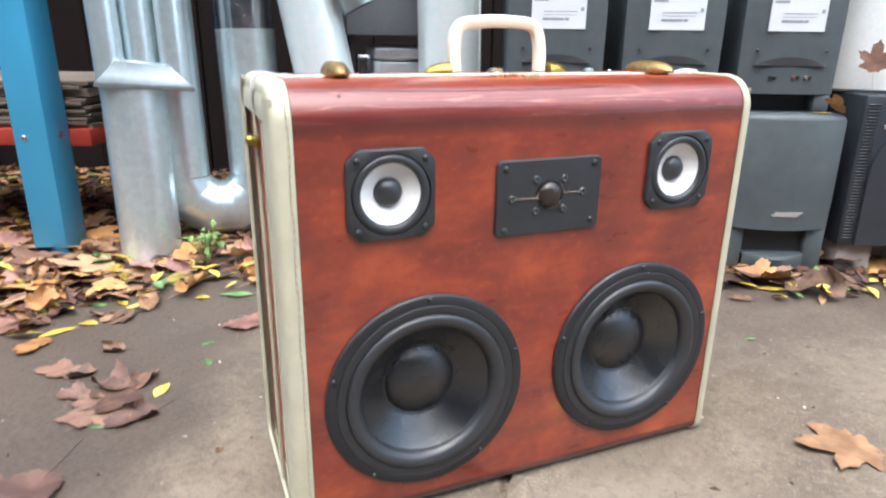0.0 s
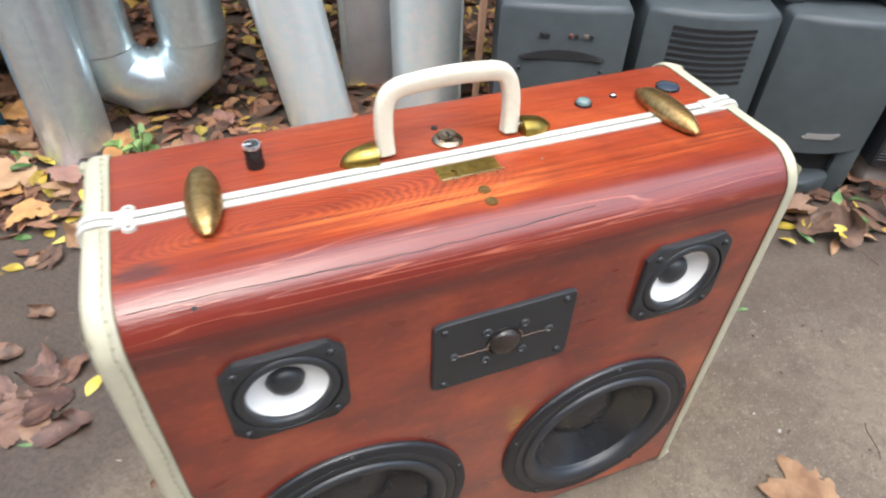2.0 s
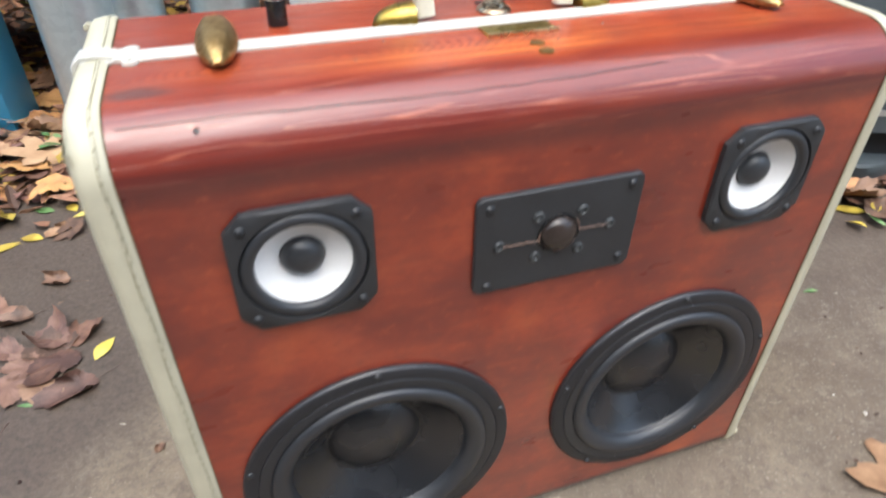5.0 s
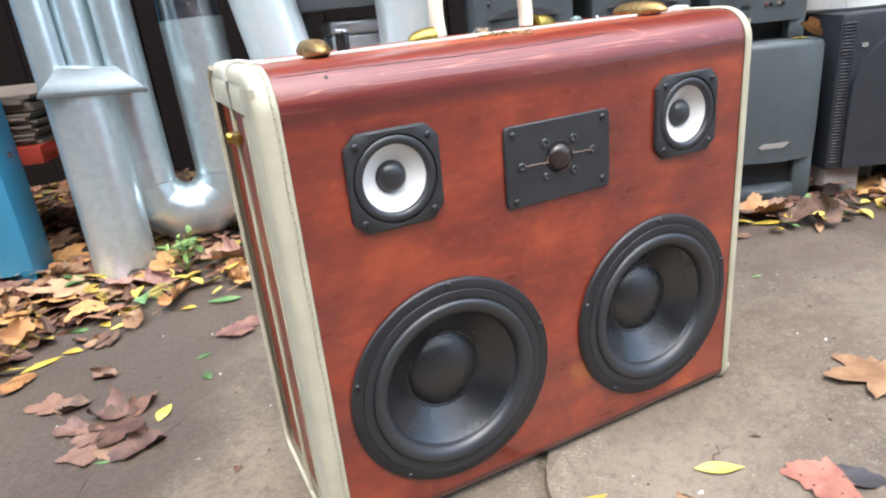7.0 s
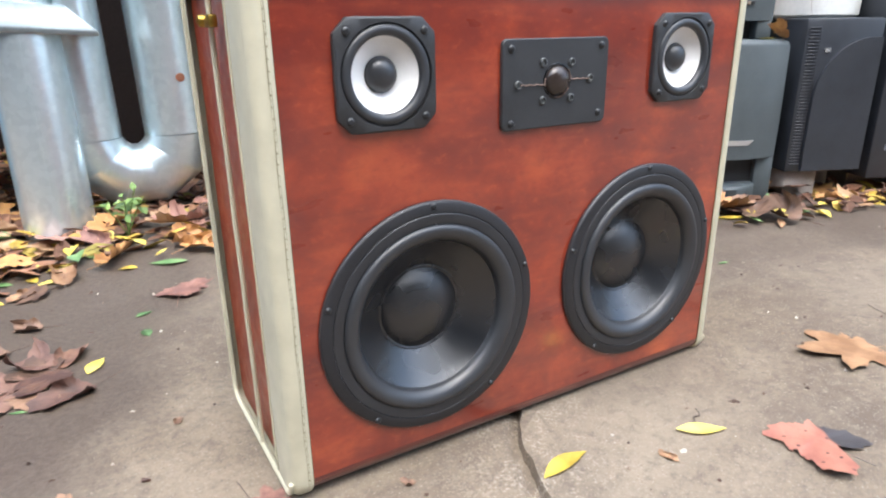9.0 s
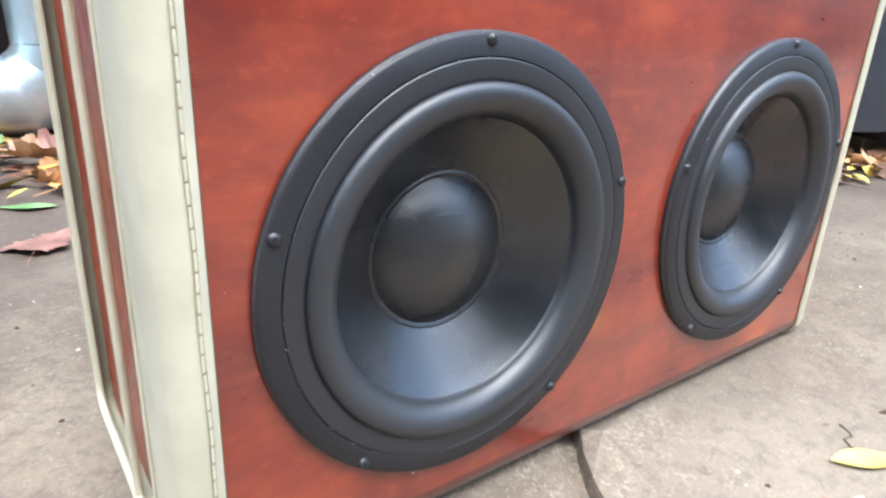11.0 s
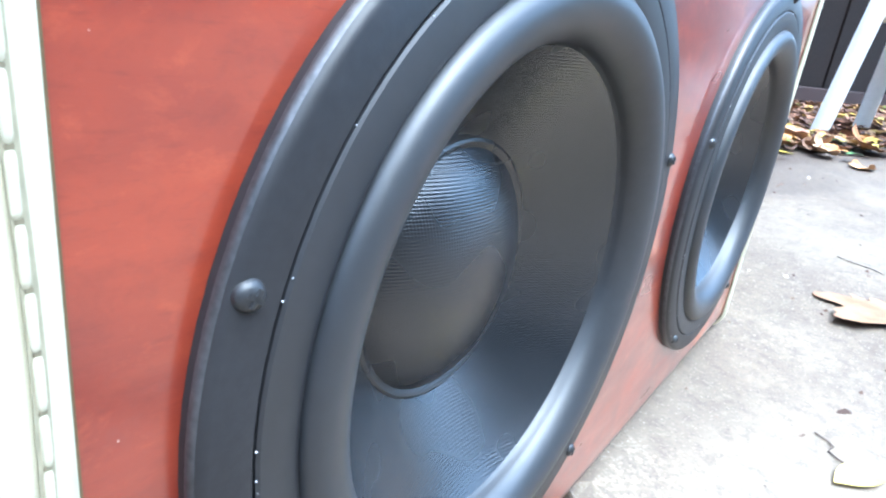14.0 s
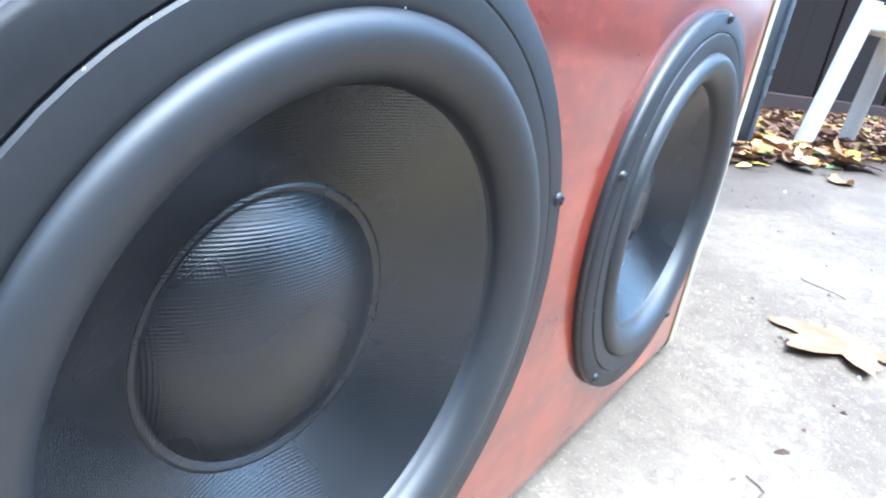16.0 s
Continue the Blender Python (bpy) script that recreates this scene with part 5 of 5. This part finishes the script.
def build_cases():
    t = thing("metal_case", (0.160, 1.02, 0.038), "dull grey metal case standing behind the pipes", "case", rz=-12)
    part("case_body", box(-0.034, 0.09, 0, 0.25, -0.013, 0.402, 0.006), plain("grey_sheet_metal", (0.56, 0.57, 0.59), 0.35, 0.6), t)
    part("case_edge", box(-0.036, -0.022, -0.003, 0.01, 0.0, 0.403, 0.002), ZINC, t)
    part("case_lid", box(-0.038, 0.093, -0.004, 0.254, 0.404, 0.438, 0.010, 3), plain("bright_sheet_metal", (0.66, 0.68, 0.70), 0.35, 0.5), t)
    s = thing("grey_cabinet", (0.150, 0.985, 0.0), "dark grey painted cabinet resting on thin metal legs", "cabinet", rz=-12)
    part("cabinet", box(-0.10, 0.16, 0, 0.30, 0.50, 0.95, 0.006), plain("grey_painted_panel", (0.125, 0.135, 0.150), 0.38, grain=25, vary=0.2), s)
    for x in (-0.085, 0.145):
        for y in (0.02, 0.28):
            part("leg", box(x - 0.005, x + 0.005, y - 0.005, y + 0.005, 0.025, 0.501), BLACK_METAL, s)


build_cases()


# ---- plastic chair ----
def build_chair():
    base = Vector((1.74, -0.15, 0.046))
    t = thing("plastic_chair", base, "white moulded plastic garden chair on leaf litter", "chair")
    sec = [(-0.021, -0.010), (-0.010, -0.018), (0.010, -0.018), (0.021, -0.010), (0.021, 0.012), (-0.021, 0.012)]
    for (fx, fy), (tx, ty) in (((1.648, 0.106), (1.632, 0.062)), ((1.955, 0.035), (1.878, 0.012)), ((1.555, -0.38), (1.60, -0.31)), ((1.875, -0.44), (1.84, -0.36))):
        foot, top = Vector((fx, fy, 0.047)) - base, Vector((tx, ty, 0.40)) - base
        part("leg", sweep([foot, foot.lerp(top, 0.5), top], sec, up=Vector((1, 0, 0))), WHITE_PLASTIC, t)
    seat = []
    for z, g in ((0.335, 0.0), (0.34, 0.006), (0.375, 0.012), (0.392, 0.004), (0.392, -0.01)):
        seat.append([Vector((x, y, z)) - base for x, y in ((1.585 - g, -0.335 - g), (1.65 - g, 0.065 + g), (1.72, 0.078 + g), (1.89, 0.035 + g), (1.915 + g, 0.0 + g), (1.85 + g, -0.37 - g))])
    part("seat", rings(seat, caps=(True, True), smooth=False), WHITE_PLASTIC, t)
    part("backrest", sweep([Vector((1.90, 0.02, 0.39)) - base, Vector((1.94, -0.18, 0.40)) - base, Vector((1.86, -0.38, 0.39)) - base], [(-0.012, 0.0), (0.012, 0.0), (0.03, 0.42), (0.01, 0.42)]), WHITE_PLASTIC, t)


build_chair()


# ---- leaves ----
def broad_leaf(seed, size=0.075, lobes=None, roll=0.0):
    """A lobed leaf; roll: how tightly it curls about its midrib, in turns to a metre."""
    rnd = random.Random(seed)
    given, lobes = lobes, lobes or [(90, 1.0), (38, 0.86), (142, 0.84), (-12, 0.62), (192, 0.60)]
    if seed > 40 and not given:
        lobes = [(a + rnd.uniform(-14, 14), r * rnd.choice((0.55, 0.75, 0.95, 1.05))) for a, r in lobes]
    pts = []
    N = 60
    for i in range(N):
        a = -72 + 324 * i / (N - 1)
        r = 0.38
        for la, ll in lobes:
            d = abs((a - la + 180) % 360 - 180)
            if d < 36:
                r = max(r, ll * (1 - (0.66 * (d / 36.0) ** 1.05 if seed <= 40 else 0.5 * (d / 36.0) ** 1.5)))
        r *= 1 + 0.07 * ((i * 7 % 5) - 2) / 2 + rnd.uniform(-0.04, 0.04)
        pts.append((r * math.cos(radians(a)) * size, r * math.sin(radians(a)) * size))
    bend, twist, cup = rnd.uniform(0.5, 3), rnd.uniform(-2, 2), rnd.uniform(-0.5, 2.5)
    if seed > 40:
        bend, twist, cup = rnd.uniform(0.5, 4), rnd.uniform(-3, 3), rnd.uniform(-2, 4)
    def lift(x, y):
        ribs = 0.0022 * math.sin(math.atan2(y, x) * 7)
        crumple = 0.0 if seed <= 40 else 0.007 * noise.noise((x * 38 + seed, y * 38, seed * 0.7)) + 0.003 * noise.noise((x * 95, y * 95 + seed, 0))
        return cup * x * x + bend * y * y * 0.6 + twist * x * y + ribs * (x * x + y * y) / size ** 2 + 0.0015 + crumple
    bm = bmesh.new()
    c = bm.verts.new((0, 0, 0.0015))
    inner = [bm.verts.new((x * 0.5, y * 0.5, lift(x * 0.5, y * 0.5))) for x, y in pts]
    outer = [bm.verts.new((x, y, lift(x, y))) for x, y in pts]
    for i in range(N):
        j = (i + 1) % N
        bm.faces.new((c, inner[i], inner[j])).smooth = True
        bm.faces.new((inner[i], outer[i], outer[j], inner[j])).smooth = True
    # stalk
    prev = None
    for k in range(5):
        y = -0.2 * size - k * 0.22 * size
        row = [bm.verts.new((0.0006 * math.cos(q) + 0.004 * k * k * 0.1, y, 0.002 + 0.0006 * math.sin(q) + 0.0006 * k)) for q in (0, 2.1, 4.2)]
        if prev:
            for q in range(3):
                bm.faces.new((prev[q], prev[(q + 1) % 3], row[(q + 1) % 3], row[q]))
        prev = row
    if roll:
        for v in bm.verts:
            a = v.co.x * roll * (1 + 5 * v.co.y) * 2 * math.pi
            v.co.x, v.co.z = math.sin(a) / (roll * 2 * math.pi), v.co.z * math.cos(a) + (1 - math.cos(a)) / (roll * 2 * math.pi)
    low = min(v.co.z for v in bm.verts)
    bmesh.ops.translate(bm, vec=(0, 0, -low), verts=bm.verts)
    return bm


def slim_leaf(seed, length=0.052, width=0.0075):
    rnd = random.Random(seed)
    width *= (1.0, 1.25, 1.6, 0.9, 1.9)[seed // 5 % 5]
    bend, fold, curl = rnd.uniform(-4, 7), rnd.uniform(0.1, 0.5), rnd.uniform(-6, 6)
    bm = bmesh.new()
    rows = []
    for k in range(13):
        t = k / 12
        w = width * math.sin(math.pi * t ** 0.85) ** 1.15 + 0.0003
        y = (t - 0.5) * length
        z = bend * y * y
        x = curl * y * y * 0.5
        rows.append([bm.verts.new((x + s * w, y, z + abs(s) * w * fold + 0.001)) for s in (-1, -0.5, 0, 0.5, 1)])
    for a, b in zip(rows, rows[1:]):
        for i in range(4):
            bm.faces.new((a[i], a[i + 1], b[i + 1], b[i])).smooth = True
    low = min(v.co.z for v in bm.verts)
    bmesh.ops.translate(bm, vec=(0, 0, -low), verts=bm.verts)
    return bm


LEAF_KINDS = {}


def leaf_mesh(kind, mat, variant):
    key = (kind, mat.name, variant)
    if key not in LEAF_KINDS:
        bm = slim_leaf(variant * 5 + 1) if kind == "slim" else broad_leaf(variant * 7 + 3)
        if kind == "curled":
            bm.free()
            bm = broad_leaf(variant * 7 + 45, roll=3.2 + 1.5 * (variant % 4))
        elif kind == "torn":
            bm.free()
            bm = broad_leaf(60 + variant, lobes=[(127, 1.0), (96, 0.72), (168, 0.74), (206, 0.88), (231, 1.22), (-28, 1.05), (8, 0.68), (48, 0.62)])
        me = bpy.data.meshes.new("fallen_leaf")
        bm.normal_update()
        bm.to_mesh(me)
        bm.free()
        me.materials.append(mat)
        LEAF_KINDS[key] = me
    return LEAF_KINDS[key]


LEAF_LABELS = {LEAF_SALMON.name: "torn salmon-pink fallen leaf with a charred grey tip", LEAF_UMBER.name: "dull umber-brown fallen leaf, curled", LEAF_DUSKY.name: "dusky pink-brown fallen leaf", LEAF_ORANGE.name: "dry orange-brown fallen leaf", LEAF_TAN.name: "dry tan fallen leaf, curled", LEAF_BROWN.name: "dry dark brown fallen leaf", LEAF_RUSSET.name: "crumpled russet fallen leaf", LEAF_YELLOW.name: "slender yellow fallen leaf", LEAF_GREEN.name: "slender green fallen leaf"}


def drop_leaf(kind, mat, variant, x, y, turn, size=1.0, tip=(0, 0), z=None, rise=1.0):
    ob = new("fallen_leaf", leaf_mesh(kind, mat, variant))
    ob.location = (x, y, (ground_z(x, y) if z is None else z) + 0.0005)
    ob.rotation_euler = (radians(tip[0]), radians(tip[1]), radians(turn))
    ob.scale = (size, size, size * rise)
    return tagged(ob, LEAF_LABELS[mat.name] + " on the ground", "leaf", "fallen leaves")


# leaves that lie singly on the slab
for kind, mat, variant, x, y, turn, size in (
        ("broad", LEAF_TAN, 1, 0.412, -0.114, 60, 1.05),
        ("torn", LEAF_SALMON, 0, 0.198, -0.190, 0, 0.64),
        ("broad", LEAF_RUSSET, 0, 0.113, -0.288, 30, 0.70),
        ("slim", LEAF_YELLOW, 0, -0.032, -0.0830, -81, 1.18),
        ("slim", LEAF_YELLOW, 1, 0.120, -0.116, -120, 1.0),
        # loose pile beside the case
        ("curled", LEAF_UMBER, 1, -0.463, 0.408, 35, 0.75),
        ("broad", LEAF_RUSSET, 10, -0.446, 0.362, 140, 0.66),
        ("curled", LEAF_UMBER, 2, -0.422, 0.312, 115, 0.66),
        ("broad", LEAF_UMBER, 12, -0.505, 0.340, 200, 0.68),
        ("broad", LEAF_BROWN, 13, -0.474, 0.322, 290, 0.58),
        ("curled", LEAF_UMBER, 4, -0.508, 0.393, 70, 0.48),
        ("broad", LEAF_BROWN, 11, -0.462, 0.378, 20, 0.6),
        ("curled", LEAF_RUSSET, 5, -0.434, 0.398, 330, 0.48),
        ("broad", LEAF_UMBER, 14, -0.490, 0.366, 80, 0.52),
        ("broad", LEAF_RUSSET, 12, -0.545, 0.478, 15, 0.70),
        ("curled", LEAF_BROWN, 6, -0.510, 0.462, 100, 0.56),
        ("curled", LEAF_BROWN, 7, -0.473, 0.531, 70, 0.58),
        ("broad", LEAF_BROWN, 15, -0.655, 0.40, 100, 0.6),
        ("slim", LEAF_YELLOW, 2, -0.402, 0.371, -30, 0.8),
        ("slim", LEAF_GREEN, 0, -0.466, 0.345, 75, 0.55),
        ("slim", LEAF_GREEN, 3, -0.482, 0.302, 70, 0.40),
        ("slim", LEAF_GREEN, 4, -0.335, 0.433, 10, 0.50),
        # big curled leaves at the damp side
        ("curled", LEAF_UMBER, 0, -0.540, 0.188, 150, 1.25),
        ("curled", LEAF_BROWN, 4, -0.590, 0.205, 60, 0.8),
        ("broad", LEAF_DUSKY, 7, -0.268, 0.545, -20, 0.85),
        ("slim", LEAF_GREEN, 1, -0.268, 0.668, 70, 1.25),
        # edge of the litter
        ("slim", LEAF_YELLOW, 4, -0.331, 0.680, 75, 0.60),
        ("slim", LEAF_GREEN, 4, -0.381, 0.765, 20, 0.62),
        ("slim", LEAF_YELLOW, 1, -0.428, 0.742, -55, 1.0),
        ("slim", LEAF_YELLOW, 4, -0.472, 0.717, 30, 0.60),
        ("curled", LEAF_TAN, 2, -0.474, 0.662, 120, 0.42),
        ("slim", LEAF_YELLOW, 4, -0.525, 0.654, 70, 0.70),
        ("slim", LEAF_GREEN, 2, -0.515, 0.723, 65, 0.70),
        ("slim", LEAF_YELLOW, 2, -0.584, 0.735, 10, 0.75),
        ("slim", LEAF_YELLOW, 3, -0.435, 0.697, -72, 1.3),
        ("slim", LEAF_YELLOW, 3, -0.566, 0.640, -70, 1.4),
        ("broad", LEAF_ORANGE, 10, -0.592, 0.600, 160, 0.62),
        ("curled", LEAF_RUSSET, 1, -0.352, 0.771, 200, 0.62),
        ("broad", LEAF_DUSKY, 8, -0.539, 0.905, 40, 1.0),
        ("broad", LEAF_DUSKY, 11, -0.512, 0.775, 110, 0.62),
        ("broad", LEAF_ORANGE, 7, -0.575, 0.801, 220, 0.62),
        ("slim", LEAF_GREEN, 2, -0.330, 0.500, -70, 0.5),
        ("slim", LEAF_YELLOW, 1, 0.728, 0.300, 60, 1.15),
        ("slim", LEAF_GREEN, 0, 0.536, 0.170, 80, 0.45),
        ("broad", LEAF_BROWN, 6, 0.650, 0.290, 80, 0.42),
        ("curled", LEAF_ORANGE, 5, 1.232, -0.036, 60, 0.55),
        ("broad", LEAF_DUSKY, 1, -0.284, 0.016, 0, 0.36),
        # crumpled scraps
        ("curled", LEAF_BROWN, 5, -0.332, 0.196, 160, 0.14),
        ("curled", LEAF_BROWN, 6, -0.442, 0.114, 40, 0.22),
        ("curled", LEAF_UMBER, 7, -0.377, 0.106, 250, 0.13),
        ("curled", LEAF_BROWN, 9, -0.167, -0.026, 80, 0.16),
        ("curled", LEAF_TAN, 3, 0.059, -0.132, 20, 0.20),
        ("curled", LEAF_BROWN, 8, 0.442, 0.296, 10, 0.18)):
    drop_leaf(kind, mat, variant, x, y, turn, size, rise=0.68)

# the bed of leaves along the stored things
rnd = random.Random(11)
placed = 0
while placed < 290:
    u, v = rnd.uniform(-1.75, 0.75), rnd.gauss(-0.12, 0.13)
    front = -0.50 + 0.38 * ease(-1.6, -1.05, u) if u < -0.9 else -0.13
    if v < front + rnd.uniform(-0.03, 0.05) or v > 0.35:
        continue
    x, y, _ = row_spot(u, v)
    if -0.29 < x < 0.29 and -0.03 < y < 0.25:
        continue
    pick = rnd.random()
    if pick < 0.55:
        kind, mat = rnd.choice(("broad", "broad", "curled")), rnd.choice((LEAF_ORANGE, LEAF_ORANGE, LEAF_ORANGE, LEAF_TAN, LEAF_TAN, LEAF_DUSKY, LEAF_RUSSET, LEAF_BROWN))
    else:
        kind, mat = "slim", rnd.choice((LEAF_YELLOW, LEAF_YELLOW, LEAF_YELLOW, LEAF_TAN, LEAF_GREEN))
    drop_leaf(kind, mat, rnd.choice((0, 1, 2, 3, 4, 6, 7, 8, 10, 11, 12)) if kind != "slim" else rnd.randrange(5), x, y, rnd.uniform(0, 360), rnd.uniform(0.50, 1.05), (rnd.uniform(-16, 16), rnd.uniform(-16, 16)), ground_z(x, y) + rnd.uniform(0.002, 0.016))
    placed += 1


def build_litter():
    """Uncountable older litter under and behind the single leaves."""
    rnd = random.Random(5)
    verts, faces = [], []
    for k in range(12000):
        u, v = rnd.uniform(-2.4, 2.6), rnd.uniform(-0.42, 0.93)
        front = -0.46 + 0.36 * ease(-1.6, -1.05, u) if u < -0.9 else -0.10
        if v < front + rnd.uniform(0.0, 0.09):
            continue
        x, y, _ = row_spot(u, v)
        if y < 0.26 and x < 0.32:
            continue
        z = ground_z(x, y) + rnd.uniform(0.001, 0.012)
        m = Matrix.Translation((x, y, z)) @ Euler((rnd.uniform(-0.5, 0.5), rnd.uniform(-0.5, 0.5), rnd.uniform(0, 6.3))).to_matrix().to_4x4()
        L, W = rnd.uniform(0.012, 0.034), rnd.uniform(0.005, 0.016)
        base = len(verts)
        for px, py, pz in ((0, -L, 0), (W, -L * 0.4, 0.004), (W * 0.8, L * 0.4, 0.003), (0, L, 0), (-W * 0.9, L * 0.3, 0.005), (-W, -L * 0.5, 0.002), (0, 0, -0.001)):
            verts.append(m @ Vector((px * rnd.uniform(0.7, 1.2), py * rnd.uniform(0.8, 1.1), pz)))
        faces += [(base + i, base + (i + 1) % 6, base + 6) for i in range(6)]
    me = bpy.data.meshes.new("leaf_litter")
    me.from_pydata(verts, [], faces)
    me.materials.append(LITTER)
    ob = new("leaf_litter", me)
    tagged(ob, "thick bed of dry brown and yellow leaf litter on soil", "leaf litter", kind="stuff")


build_litter()


def build_weed():
    t = thing("weed", (-0.312, 0.835, 0.028), "small green weed growing between fallen leaves", "weed")
    rnd = random.Random(3)
    for k in range(6):
        a = rnd.uniform(0, 6.3)
        tip = Vector((0.035 * math.cos(a), 0.035 * math.sin(a), rnd.uniform(0.045, 0.095)))
        stem = part("stem", sweep([(0, 0, 0), tip * 0.5 + Vector((0, 0, 0.006)), tip], circle(0.0011, 6)), LEAF_WEED, t)
        for q in range(5):
            bm = slim_leaf(k * 9 + q, 0.024, 0.0045)
            bmesh.ops.transform(bm, matrix=Matrix.Translation(tip * rnd.uniform(0.45, 1.0)) @ Euler((rnd.uniform(-0.6, 0.6), rnd.uniform(-0.6, 0.6), rnd.uniform(0, 6.3))).to_matrix().to_4x4() @ Matrix.Translation((0, 0.012, 0)), verts=bm.verts)
            part("leaf", bm, LEAF_WEED, t)


build_weed()


def build_crumbs():
    """Grit, bark crumbs and twig bits strewn over the slab."""
    rnd = random.Random(21)
    verts, faces = [], []
    for k in range(1500):
        x, y = rnd.uniform(-0.85, 1.1), rnd.uniform(-0.45, 0.75)
        if -0.275 < x < 0.275 and -0.006 < y < 0.21:
            continue
        r = 0.0006 + 0.0030 * rnd.random() ** 5 if k % 18 else rnd.uniform(0.0018, 0.0036)
        z = ground_z(x, y)
        base = len(verts)
        L = r * rnd.choice((1, 1, 1, 1.6, 3))
        a = rnd.uniform(0, 6.3)
        for q in range(5):
            b = q * 1.257 + rnd.uniform(-0.3, 0.3)
            px, py = L * math.cos(b), r * math.sin(b)
            verts.append((x + px * math.cos(a) - py * math.sin(a), y + px * math.sin(a) + py * math.cos(a), z - 0.0005))
        verts.append((x, y, z + r * rnd.uniform(0.5, 1.1)))
        faces += [(base + i, base + (i + 1) % 5, base + 5) for i in range(5)]
    me = bpy.data.meshes.new("grit")
    me.from_pydata(verts, [], faces)
    m = Nodes("grit", 0.85)
    m.color(m.ramp(m.island(), (0.0, (0.035, 0.02, 0.015)), (0.5, (0.10, 0.06, 0.04)), (0.75, (0.20, 0.15, 0.11)), (0.95, (0.45, 0.42, 0.36))))
    me.materials.append(m.mat)
    tagged(new("grit", me), "dark grit and bark crumbs strewn over the slab", "grit", kind="stuff")


build_crumbs()


def build_twigs():
    for x, y, turn, length in ((0.135, -0.098, 35, 0.03), (0.529, -0.080, 63, 0.058), (-0.299, 0.031, -79, 0.055)):
        pts = []
        for k in range(7):
            s = (k / 6 - 0.5) * length
            px, py = x + s * math.cos(radians(turn)), y + s * math.sin(radians(turn)) + 0.004 * math.sin(k * 1.3 + x * 40)
            pts.append((px, py, ground_z(px, py) + 0.0012))
        ob = part("twig", sweep(pts, circle(0.0005, 6)), TWIG)
        tagged(ob, "thin dark twig lying on the concrete slab", "twig", "twigs")


build_twigs()

# dead leaves caught on the stored things
x, y, _ = row_spot(0.075, 0.030)
drop_leaf("broad", LEAF_ORANGE, 10, x, y, 100, 0.5, (42, -14), 0.368)
x, y, _ = row_spot(0.045, 0.030)
drop_leaf("slim", LEAF_YELLOW, 1, x, y, 40, 0.7, (0, 0), 0.3595)
drop_leaf("broad", LEAF_RUSSET, 4, 0.954, 0.344, -51, 0.62, (82, 0), 0.457)
